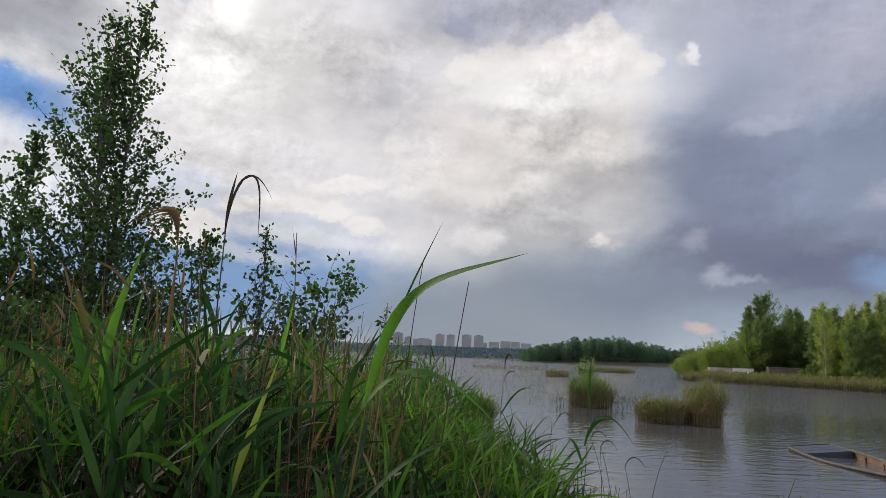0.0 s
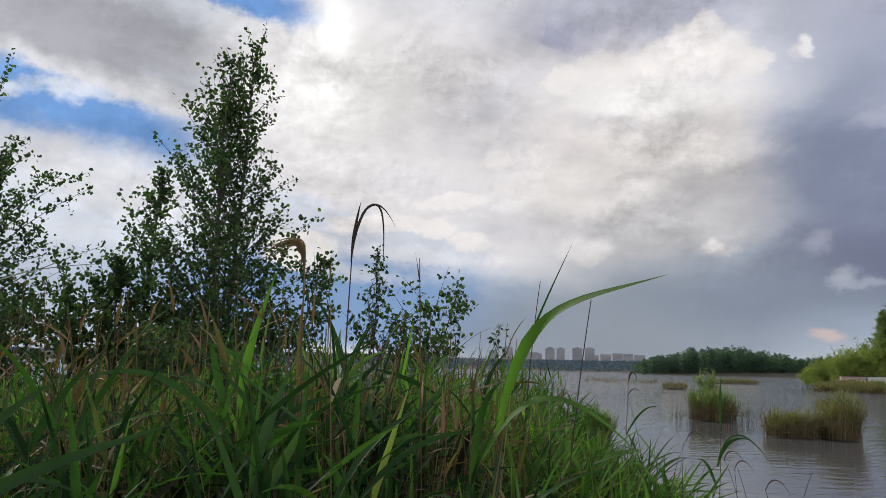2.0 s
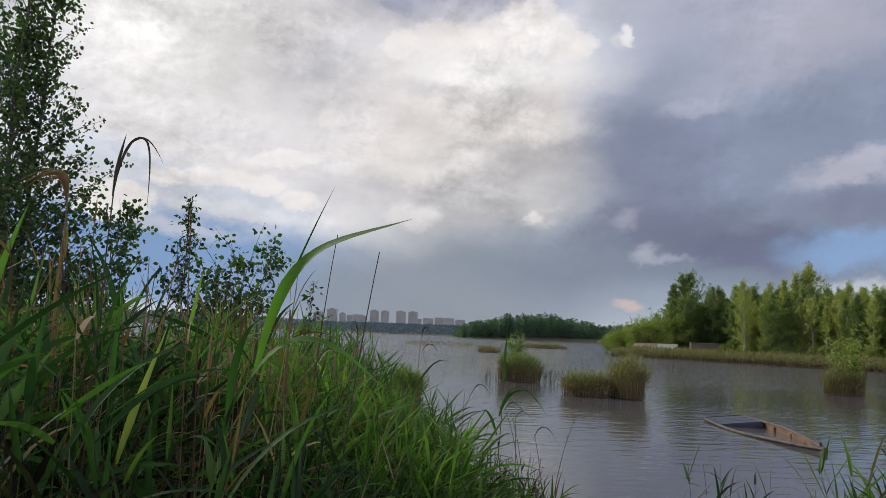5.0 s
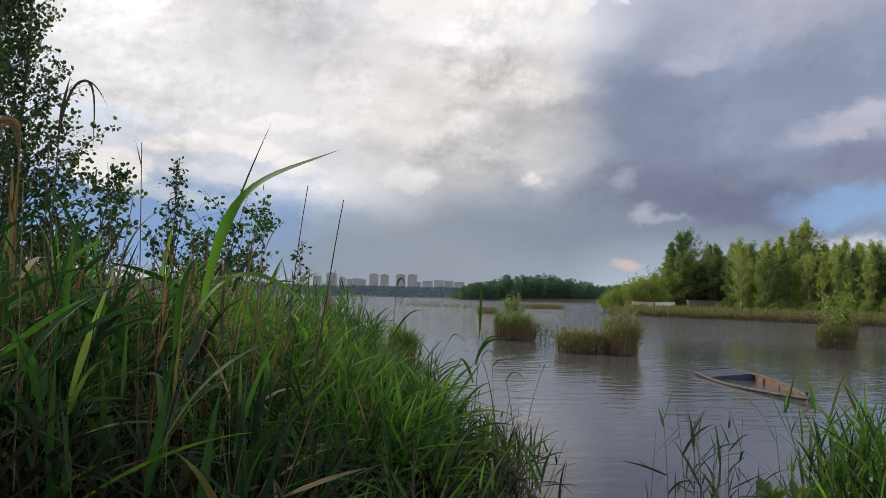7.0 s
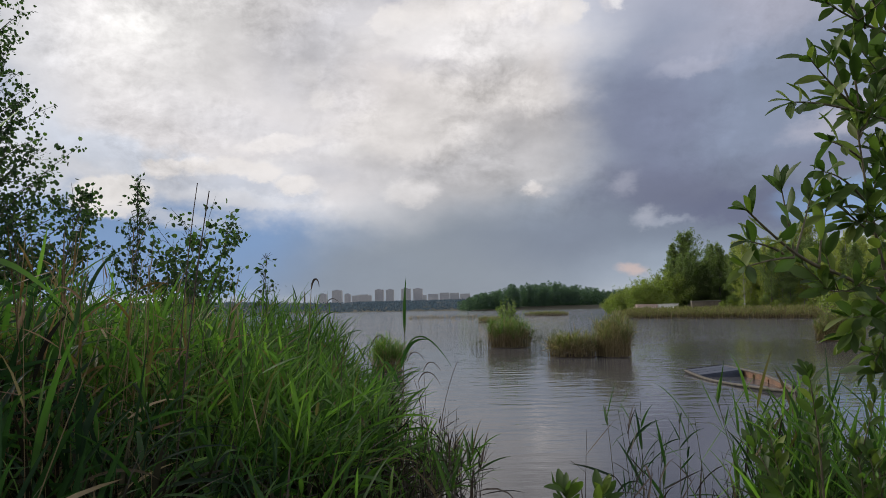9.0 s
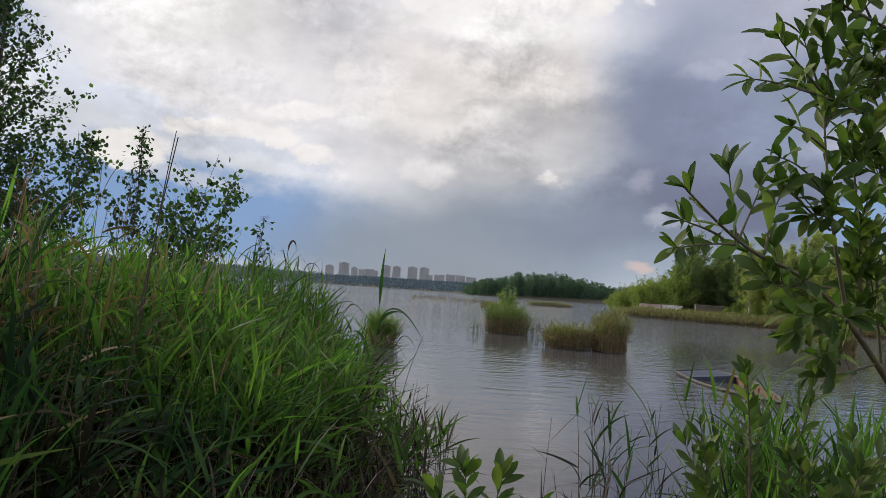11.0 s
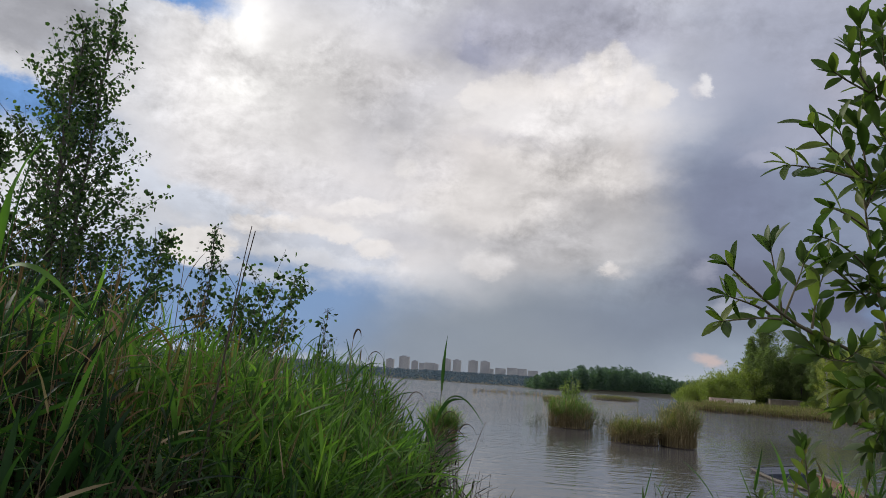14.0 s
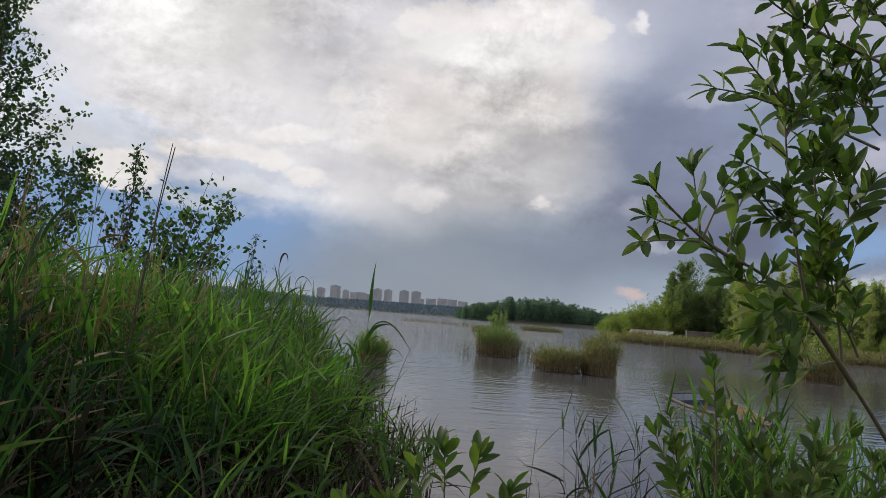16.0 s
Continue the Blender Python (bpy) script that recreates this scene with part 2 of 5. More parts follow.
sun = new("sun", bpy.data.lights.new("sun", "SUN"))
sun.data.energy, sun.data.angle, sun.data.color = 2.6, radians(7), (1.0, 0.94, 0.84)
sun_way = Vector((math.sin(radians(SUN_AZ)) * math.cos(radians(SUN_EL)), math.cos(radians(SUN_AZ)) * math.cos(radians(SUN_EL)), math.sin(radians(SUN_EL))))
sun.matrix_world = look(sun_way * 50, (0, 0, 0))


# Materials
def shader(name):
    m = bpy.data.materials.new(name)
    m.use_nodes = True
    m.node_tree.nodes.clear()
    return m, m.node_tree


def node(t, kind, **values):
    n = t.nodes.new(kind)
    for k, v in values.items():
        n.inputs[k.replace("_", " ")].default_value = v
    return n


def ramp(t, source, *stops):
    n = t.nodes.new("ShaderNodeValToRGB")
    e = n.color_ramp.elements
    while len(e) < len(stops):
        e.new(0.5)
    for el, (p, c) in zip(e, stops):
        el.position, el.color = p, (*c, 1)
    t.links.new(source, n.inputs[0])
    return n.outputs[0]


def noise_at(t, scale, detail=4.0, stretch=(1, 1, 1), rough=0.55):
    g = t.nodes.new("ShaderNodeNewGeometry")
    m = t.nodes.new("ShaderNodeMapping")
    m.inputs["Scale"].default_value = stretch
    t.links.new(g.outputs["Position"], m.inputs[0])
    n = node(t, "ShaderNodeTexNoise", Scale=scale, Detail=detail, Roughness=rough)
    t.links.new(m.outputs[0], n.inputs["Vector"])
    return n.outputs["Fac"]


def leafy(name, *stops, through=0.4, gloss=0.45, per="island", sheen=0.35):
    """Leaves: coloured by piece, some light passing through."""
    m, t = shader(name)
    if per == "island":
        chance = t.nodes.new("ShaderNodeNewGeometry").outputs["Random Per Island"]
    else:
        chance = t.nodes.new("ShaderNodeObjectInfo").outputs["Random"]
    col = ramp(t, chance, *stops)
    patch = noise_at(t, 9.0, 3)
    hue = t.nodes.new("ShaderNodeHueSaturation")
    t.links.new(col, hue.inputs["Color"])
    v = t.nodes.new("ShaderNodeMapRange")
    v.inputs["To Min"].default_value, v.inputs["To Max"].default_value = 0.65, 1.35
    t.links.new(patch, v.inputs["Value"])
    t.links.new(v.outputs[0], hue.inputs["Value"])
    p = node(t, "ShaderNodeBsdfPrincipled", Roughness=gloss)
    p.inputs["Specular IOR Level"].default_value = sheen
    t.links.new(hue.outputs[0], p.inputs["Base Color"])
    tr = t.nodes.new("ShaderNodeBsdfTranslucent")
    warm = t.nodes.new("ShaderNodeMix")
    warm.data_type, warm.blend_type = "RGBA", "MULTIPLY"
    warm.inputs["Factor"].default_value = 1.0
    warm.inputs["B"].default_value = (1.15, 1.5, 0.55, 1)
    t.links.new(hue.outputs[0], warm.inputs["A"])
    t.links.new(warm.outputs["Result"], tr.inputs["Color"])
    mix = t.nodes.new("ShaderNodeMixShader")
    mix.inputs[0].default_value = through
    t.links.new(p.outputs[0], mix.inputs[1])
    t.links.new(tr.outputs[0], mix.inputs[2])
    t.links.new(mix.outputs[0], t.nodes.new("ShaderNodeOutputMaterial").inputs["Surface"])
    return m


def solid(name, dark, light, scale=6.0, rough=0.8, bump=0.3, stretch=(1, 1, 1), fine=40.0, metal=0.0):
    """Two-scale mottled surface."""
    m, t = shader(name)
    a, b = noise_at(t, scale, 5, stretch), noise_at(t, fine, 4, stretch)
    mid = t.nodes.new("ShaderNodeMath")
    mid.operation = "MULTIPLY_ADD"
    mid.inputs[1].default_value, mid.inputs[2].default_value = 0.45, 0.0
    t.links.new(b, mid.inputs[0])
    tot = t.nodes.new("ShaderNodeMath")
    tot.operation = "MULTIPLY_ADD"
    tot.inputs[1].default_value = 0.75
    t.links.new(a, tot.inputs[0])
    t.links.new(mid.outputs[0], tot.inputs[2])
    col = ramp(t, tot.outputs[0], (0.38, dark), (0.78, light))
    p = node(t, "ShaderNodeBsdfPrincipled", Roughness=rough, Metallic=metal)
    t.links.new(col, p.inputs["Base Color"])
    bp = node(t, "ShaderNodeBump", Strength=bump, Distance=0.02)
    t.links.new(tot.outputs[0], bp.inputs["Height"])
    t.links.new(bp.outputs[0], p.inputs["Normal"])
    t.links.new(p.outputs[0], t.nodes.new("ShaderNodeOutputMaterial").inputs["Surface"])
    return m


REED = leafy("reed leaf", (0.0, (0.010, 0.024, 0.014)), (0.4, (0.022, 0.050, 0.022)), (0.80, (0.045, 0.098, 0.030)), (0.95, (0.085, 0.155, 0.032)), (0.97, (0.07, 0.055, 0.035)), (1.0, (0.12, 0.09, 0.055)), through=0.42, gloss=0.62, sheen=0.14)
# Withered brown leaves, darkened almost to black for the deep shade between stems.
SHADE_BROWN_LEAF = leafy("shade-darkened brown lower reed leaf", (0.0, (0.012, 0.011, 0.008)), (0.7, (0.028, 0.026, 0.016)), (0.93, (0.05, 0.05, 0.025)), (1.0, (0.12, 0.11, 0.08)), through=0.1, gloss=0.7, sheen=0.1)
# Lighter copy of the reed leaf, with sunlight put into its colour.
LIT_REED = leafy("reed leaf in a lit tone", (0.0, (0.028, 0.060, 0.020)), (0.4, (0.064, 0.122, 0.033)), (0.8, (0.106, 0.19, 0.045)), (0.95, (0.145, 0.235, 0.05)), (0.97, (0.10, 0.075, 0.045)), (1.0, (0.16, 0.12, 0.075)), through=0.45, gloss=0.6, sheen=0.14)
BRIGHT_REED = leafy("broad young reed leaf", (0.0, (0.075, 0.155, 0.035)), (1.0, (0.10, 0.19, 0.04)), through=0.5, gloss=0.6, sheen=0.14)
ISLE_STRAW = leafy("islet straw", (0.0, (0.13, 0.092, 0.05)), (0.6, (0.25, 0.185, 0.10)), (1.0, (0.46, 0.36, 0.23)), through=0.3, gloss=0.7)
DARK_STALK = leafy("weathered dark stalk", (0.0, (0.035, 0.026, 0.022)), (1.0, (0.085, 0.06, 0.045)), through=0.05, gloss=0.7)
REED_STEM = leafy("reed stem", (0.0, (0.05, 0.07, 0.018)), (0.6, (0.09, 0.10, 0.03)), (1.0, (0.14, 0.10, 0.05)), through=0.1)
STRAW = leafy("dry reed", (0.0, (0.10, 0.070, 0.042)), (0.6, (0.21, 0.155, 0.09)), (1.0, (0.36, 0.27, 0.165)), through=0.25, gloss=0.7)
RUST = leafy("withered reed leaf", (0.0, (0.11, 0.062, 0.035)), (1.0, (0.21, 0.125, 0.07)), through=0.3, gloss=0.7)
ISLE_GREEN = leafy("fresh islet reed leaf", (0.0, (0.065, 0.125, 0.028)), (0.7, (0.115, 0.19, 0.045)), (1.0, (0.20, 0.19, 0.08)), through=0.45)
ISLE_LEAF = leafy("islet reed leaf", (0.0, (0.085, 0.115, 0.04)), (0.55, (0.15, 0.155, 0.065)), (1.0, (0.27, 0.22, 0.12)), through=0.4, gloss=0.5)
BIRCH_LEAF = leafy("birch leaf", (0.0, (0.028, 0.050, 0.028)), (0.6, (0.052, 0.092, 0.040)), (1.0, (0.10, 0.15, 0.055)), through=0.40, gloss=0.55, sheen=0.2)
ALDER_LEAF = leafy("alder leaf", (0.0, (0.115, 0.15, 0.072)), (1.0, (0.21, 0.245, 0.11)), through=0.5, gloss=0.7)
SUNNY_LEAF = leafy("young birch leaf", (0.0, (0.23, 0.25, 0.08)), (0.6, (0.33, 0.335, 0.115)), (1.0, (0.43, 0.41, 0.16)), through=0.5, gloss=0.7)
OSIER_LEAF = leafy("osier leaf", (0.0, (0.16, 0.20, 0.055)), (1.0, (0.27, 0.29, 0.09)), through=0.5)
WILLOW_LEAF = leafy("willow leaf", (0.0, (0.042, 0.072, 0.022)), (0.7, (0.076, 0.116, 0.030)), (1.0, (0.15, 0.18, 0.048)), through=0.38, gloss=0.5, per="object", sheen=0.2)
# Leaf green shifted to blue-grey: haze over the water, mixed into the colour.
FAR_LEAF = leafy("headland wood with a hazy tone", (0.0, (0.062, 0.098, 0.095)), (0.7, (0.085, 0.130, 0.120)), (1.0, (0.125, 0.170, 0.140)), through=0.5, gloss=0.8)
# Distance haze is put into the blue of this wood's colour.
HILL_LEAF, hill_tree = shader("haze-blued hill wood")
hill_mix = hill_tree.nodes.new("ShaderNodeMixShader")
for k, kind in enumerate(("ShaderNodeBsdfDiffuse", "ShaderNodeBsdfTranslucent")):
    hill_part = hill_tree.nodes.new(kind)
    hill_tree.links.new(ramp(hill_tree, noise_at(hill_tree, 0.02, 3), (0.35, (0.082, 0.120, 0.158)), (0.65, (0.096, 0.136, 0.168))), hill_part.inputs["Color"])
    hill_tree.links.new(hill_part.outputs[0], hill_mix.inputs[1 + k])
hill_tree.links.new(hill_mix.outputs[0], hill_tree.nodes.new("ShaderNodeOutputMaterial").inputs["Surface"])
BARK = solid("grey bark", (0.04, 0.035, 0.03), (0.13, 0.115, 0.10), 14, 0.9, 0.6, (1, 1, 0.25))
BIRCH_BARK = solid("birch bark", (0.10, 0.09, 0.08), (0.62, 0.60, 0.56), 7, 0.8, 0.4, (1, 1, 2.5))
TWIG = solid("willow twig", (0.05, 0.04, 0.025), (0.12, 0.10, 0.05), 30, 0.7, 0.3)
EARTH = solid("bank earth", (0.020, 0.017, 0.011), (0.06, 0.055, 0.03), 1.5, 0.95, 0.8)
PEAT = solid("peat and roots", (0.02, 0.015, 0.01), (0.07, 0.05, 0.03), 6, 0.95, 0.8)


def water_material():
    m, t = shader("lake water")
    p = node(t, "ShaderNodeBsdfPrincipled", Roughness=0.04, IOR=1.333)
    murk = noise_at(t, 0.05, 3)
    t.links.new(ramp(t, murk, (0.3, (0.078, 0.077, 0.084)), (0.7, (0.095, 0.092, 0.098))), p.inputs["Base Color"])
    broad = noise_at(t, 1.0, 2, (0.35, 0.9, 1))
    mid = noise_at(t, 1.0, 3, (2.1, 4.4, 1), 0.48)
    small = noise_at(t, 1.0, 2, (8.0, 17.0, 1))
    gusts = ramp(t, noise_at(t, 1.0, 3, (0.03, 0.10, 1)), (0.35, (0.6, 0.6, 0.6)), (0.65, (1.1, 1.1, 1.1)))
    place = t.nodes.new("ShaderNodeSeparateXYZ")
    t.links.new(t.nodes.new("ShaderNodeNewGeometry").outputs["Position"], place.inputs[0])
    lee = t.nodes.new("ShaderNodeMapRange")  # the water in the lee of the bank is calmer than the open lake
    t.links.new(place.outputs[1], lee.inputs["Value"])
    for key, v in zip(("From Min", "From Max", "To Min", "To Max"), (20, 40, 0.0, 1.5)):
        lee.inputs[key].default_value = v
    cove = t.nodes.new("ShaderNodeMapRange")
    t.links.new(place.outputs[1], cove.inputs["Value"])
    for key, v in zip(("From Min", "From Max", "To Min", "To Max"), (3, 13, 0.15, 0.36)):
        cove.inputs[key].default_value = v
    wave = t.nodes.new("ShaderNodeMath")
    t.links.new(lee.outputs[0], wave.inputs[0])
    t.links.new(cove.outputs[0], wave.inputs[1])
    both = t.nodes.new("ShaderNodeMath")
    both.operation = "MULTIPLY"
    t.links.new(gusts, both.inputs[0])
    t.links.new(wave.outputs[0], both.inputs[1])
    calm = both.outputs[0]
    normal = None
    for src, dist, power in ((broad, 0.06, 0.5), (mid, 0.042, 0.9), (small, 0.005, 0.45)):
        b = node(t, "ShaderNodeBump", Strength=power, Distance=dist)
        h = t.nodes.new("ShaderNodeMath")
        h.operation = "MULTIPLY"
        t.links.new(src, h.inputs[0])
        t.links.new(calm, h.inputs[1])
        t.links.new(h.outputs[0], b.inputs["Height"])
        if normal:
            t.links.new(normal, b.inputs["Normal"])
        normal = b.outputs[0]
    t.links.new(normal, p.inputs["Normal"])
    t.links.new(p.outputs[0], t.nodes.new("ShaderNodeOutputMaterial").inputs["Surface"])
    return m


WATER = water_material()


# Mesh helpers
def unit(v):
    return v / np.maximum(np.linalg.norm(v, axis=-1, keepdims=True), 1e-9)


class Batch:
    """Collects strips and tubes of many pieces into one mesh."""

    def __init__(self):
        self.v, self.f, self.m, self.n = [], [], [], 0

    def add(self, verts, faces, slot=0):
        self.v.append(np.asarray(verts, np.float32).reshape(-1, 3))
        self.f.append(np.asarray(faces, np.int32) + self.n)
        self.m.append(np.full(len(faces), slot, np.int32))
        self.n += len(self.v[-1])

    def grid(self, verts, slot=0, closed=False):
        """verts: (pieces, rows, columns, 3)."""
        k, r, c, _ = verts.shape
        i = np.arange(k * r * c).reshape(k, r, c)
        j = np.roll(i, -1, axis=2) if closed else i[:, :, 1:]
        i = i if closed else i[:, :, :-1]
        quads = np.stack([i[:, :-1], j[:, :-1], j[:, 1:], i[:, 1:]], -1).reshape(-1, 4)
        self.add(verts, quads, slot)

    def mesh(self, name, materials, smooth=True):
        v, f, m = np.concatenate(self.v), np.concatenate(self.f), np.concatenate(self.m)
        me = bpy.data.meshes.new(name)
        me.vertices.add(len(v))
        me.vertices.foreach_set("co", v.ravel())
        me.loops.add(f.size)
        me.loops.foreach_set("vertex_index", f.ravel())
        me.polygons.add(len(f))
        me.polygons.foreach_set("loop_start", np.arange(0, f.size, f.shape[1], dtype=np.int32))
        me.polygons.foreach_set("material_index", m)
        me.polygons.foreach_set("use_smooth", np.full(len(f), smooth))
        for mat in materials:
            me.materials.append(mat)
        me.update(calc_edges=True)
        me.validate()
        return me


def part(name, data, parent, label="", material=None):
    """One mesh object under a thing or part."""
    if isinstance(data, bmesh.types.BMesh):
        me = bpy.data.meshes.new(name)
        data.to_mesh(me)
        data.free()
        data = me
    if material:
        data.materials.append(material)
    ob = new(name, data)
    ob.parent = parent
    if label:
        ob["label"] = label
    return ob


def thing(name, label, category, group="", kind="", at=(0, 0, 0)):
    ob = new(name)
    ob.empty_display_size = 0.1
    ob.location = at
    return tagged(ob, label, category, group, kind)


RNG = np.random.default_rng(7)


def between(a, b, n):
    return RNG.uniform(a, b, n)


def blades(batch, base, az, rise, length, width, droop, rows=6, slot=0, fold=0.0, twist=None):
    """Long leaves that leave base at the angle rise (degrees) and bend down by droop on their way."""
    n = len(base)
    s = np.linspace(0, 1, rows + 1)
    ang = np.radians(rise)[:, None] - np.radians(droop)[:, None] * s[None] ** 1.4
    step = (length / rows)[:, None]
    out = np.concatenate([np.zeros((n, 1)), np.cumsum(np.cos(ang[:, :-1]) * step, 1)], 1)
    up = np.concatenate([np.zeros((n, 1)), np.cumsum(np.sin(ang[:, :-1]) * step, 1)], 1)
    a = np.radians(az)
    mid = base[:, None] + np.stack([np.cos(a)[:, None] * out, np.sin(a)[:, None] * out, up], -1)
    tang = np.stack([np.cos(a)[:, None] * np.cos(ang), np.sin(a)[:, None] * np.cos(ang), np.sin(ang)], -1)
    flat = np.stack([-np.sin(a), np.cos(a), np.zeros(n)], -1)[:, None] * np.ones((1, rows + 1, 1))
    nor = np.cross(tang, flat)
    tw = (np.radians(RNG.normal(0, 55, n)) if twist is None else np.radians(twist))[:, None, None] * (0.4 + 0.6 * s[None, :, None])
    side = flat * np.cos(tw) + nor * np.sin(tw)
    nor = np.cross(tang, side)
    shape = (np.minimum(1, 0.45 + 3 * s) * (1 - s ** 2.2) + 0.02)[None, :, None] * width[:, None, None] / 2
    cols = [mid - side * shape, mid + side * shape]
    if fold:
        cols.insert(1, mid - nor * shape * fold)
    batch.grid(np.stack(cols, 2), slot)


def tubes(batch, paths, r0, r1, slot=0, sides=3):
    """Tapered tubes along paths (pieces, rows, 3)."""
    paths = np.asarray(paths, float)
    n, rows, _ = paths.shape
    tang = unit(np.gradient(paths, axis=1))
    ref = np.where(np.abs(tang[..., 2:]) < 0.9, np.array([0, 0, 1.0]), np.array([1.0, 0, 0]))
    u = unit(np.cross(tang, ref))
    w = np.cross(tang, u)
    s = np.linspace(0, 1, rows)[None, :, None, None]
    r = np.reshape(r0, (-1, 1, 1, 1)) * (1 - s) + np.reshape(r1, (-1, 1, 1, 1)) * s
    th = np.arange(sides) * 2 * math.pi / sides
    ring = u[:, :, None] * np.cos(th)[None, None, :, None] + w[:, :, None] * np.sin(th)[None, None, :, None]
    batch.grid(paths[:, :, None] + ring * r, slot, closed=True)


def leaflets(batch, place, axis, size, slot=0, broad=0.62):
    """Small pointed leaves: four-cornered, creased, each turned its own way."""
    n = len(place)
    axis = unit(axis)
    side = unit(np.cross(axis, RNG.normal(size=(n, 3))))
    nor = np.cross(axis, side)
    L = size[:, None]
    w, lift = side * L * broad / 2, nor * L * 0.08
    if broad < 0.7:
        v = np.stack([place, place + axis * L * 0.42 + w + lift, place + axis * L, place + axis * L * 0.42 - w + lift], 1)
        batch.add(v, np.arange(n * 4).reshape(n, 4), slot)
        return
    v = np.stack([place, place + axis * L * 0.22 + w * 0.86 + lift, place + axis * L * 0.60 + w * 0.84 + lift, place + axis * L, place + axis * L * 0.60 - w * 0.84 + lift, place + axis * L * 0.22 - w * 0.86 + lift], 1)
    i = np.arange(n)[:, None] * 6
    batch.add(v, np.concatenate([i + [0, 1, 2, 3], i + [0, 3, 4, 5]]), slot)


# The large structure: one sheet of ground, and the lake on it
def smooth(a, b, x):
    t = np.clip((x - a) / (b - a), 0, 1)
    return t * t * (3 - 2 * t)


def ground_height(x, y):
    """Land above zero, lake bed below."""
    shore = np.where(x < 0.6, 11.6 + 0.5 * np.sin(x * 0.9), 2.0)
    shore = shore + (1.6 - shore) * smooth(0.2, 1.4, x)
    near = np.clip((shore - y) * 0.10, -0.9, 0.16)
    near = np.where(y < shore, near * 0.6 - 0.02 + 0.14 * smooth(1.6, 0.2, y), near - 0.02)
    edge = np.interp(y, [-400, 8, 30, 45, 56, 62, 68, 73, 80, 95, 140, 620], [60, 60, 37, 32.5, 28.5, 26.5, 22.5, 18.6, 20.0, 27, 60, 200])
    right = np.clip((x - edge) * 0.10, -0.9, 0.5)
    far_x = np.interp(y, [500, 585, 600, 900], [4000, 190, 24, 10])
    head = np.clip((x - far_x) * 0.05, -0.9, 3.0)
    hill = np.clip((y - 1400) * 0.03, -0.9, 8) + 22 * smooth(1500, 2650, y) * (0.92 + 0.12 * np.sin(x * 0.004 + 1)) + 12 * smooth(-300, -700, x) * smooth(1500, 2650, y)
    left = np.clip((-60 - x) * 0.1 + np.minimum(0, 30 - y) * 0.4, -0.9, 0.5)
    return np.maximum.reduce([near, right, head, np.where(y > 1300, hill, -0.9), left, np.where(y < -0.5, 0.16, -0.9)])


def build_ground():
    rings = np.concatenate([[0.01], np.geomspace(0.4, 4700, 190)])
    turns = np.radians(np.linspace(0, 360, 289)[:-1])
    x = rings[:, None] * np.sin(turns)[None]
    y = rings[:, None] * np.cos(turns)[None]
    z = ground_height(x, y)
    b = Batch()
    b.grid(np.stack([x, y, z], -1)[None], 0, closed=True)
    return tagged(new("ground", b.mesh("ground", [EARTH])), "dark muddy lake bed and grassy banks", "ground", kind="structure")


build_ground()
b = Batch()
rings = np.concatenate([[0.01], np.geomspace(0.5, 4600, 40)])
turns = np.radians(np.linspace(0, 360, 65)[:-1])
b.grid(np.stack([rings[:, None] * np.sin(turns)[None], rings[:, None] * np.cos(turns)[None], np.zeros((41, 64))], -1)[None], 0, closed=True)
tagged(new("water", b.mesh("water", [WATER])), "grey-brown rippled lake water under clouds", "lake", kind="structure")


# Far shore: wooded hill and city blocks
def clump_wood(name, label, xs, ys, heights, widths, material, per, category, size):
    """Far trees in one mesh: crowns of many small leaf clumps."""
    b = Batch()
    n = len(xs)
    zs = ground_height(xs, ys)
    k = n * per
    i = np.repeat(np.arange(n), per)
    u = RNG.uniform(0, 1, k)
    prof = np.sin(np.pi * np.clip(0.12 + 0.86 * u, 0, 1)) ** 0.6
    th, rad = RNG.uniform(0, 2 * math.pi, k), np.sqrt(RNG.uniform(0.1, 1, k))
    place = np.stack([xs[i] + np.cos(th) * rad * prof * widths[i], ys[i] + np.sin(th) * rad * prof * widths[i], zs[i] + heights[i] * (0.02 + 0.96 * u)], -1)
    leaflets(b, place, RNG.normal(size=(k, 3)) * [1, 1, 0.7], size * RNG.uniform(0.6, 1.4, k), 0, 0.69)
    return tagged(new(name, b.mesh(name, [material])), label, category, kind="stuff")


n = 2600
hy = between(1405, 2600, n)
hx = hy * np.tan(np.radians(between(-48, 4.5, n)))
clump_wood("far_wood", "far shore woods, green blued by haze in the colour", hx, hy, between(4, 7, n), between(12, 26, n), HILL_LEAF, 16, "woods", 4.0)
n = 900
hy = 604 + 130 * RNG.uniform(0, 1, n) ** 1.6
hx = np.interp(hy, [600, 900], [27, 18]) + between(0, 1, n) ** 0.9 * 210
top = np.interp(hx / hy, [0.03, 0.06, 0.09, 0.125, 0.16, 0.195, 0.22, 0.3], [8.5, 13.0, 16.5, 19.3, 18.8, 15.5, 12.0, 11.5]) * (1 + 0.06 * np.sin(hx * 0.21) + 0.05 * np.sin(hx * 0.63))
clump_wood("headland_wood", "mixed wood on a low headland, dark green tinted by haze", hx, hy, top * between(0.68, 1.06, n), between(1.8, 3.4, n), FAR_LEAF, 190, "woods", 1.0)

# Wall and window colours carry the haze over the far city.
CONCRETE = solid("panel wall paled by haze", (0.42, 0.41, 0.425), (0.49, 0.48, 0.49), 0.2, 0.9, 0.0)
DIM_PANEL = solid("window strip paled by haze", (0.25, 0.26, 0.30), (0.31, 0.32, 0.36), 0.3, 0.6, 0.0)


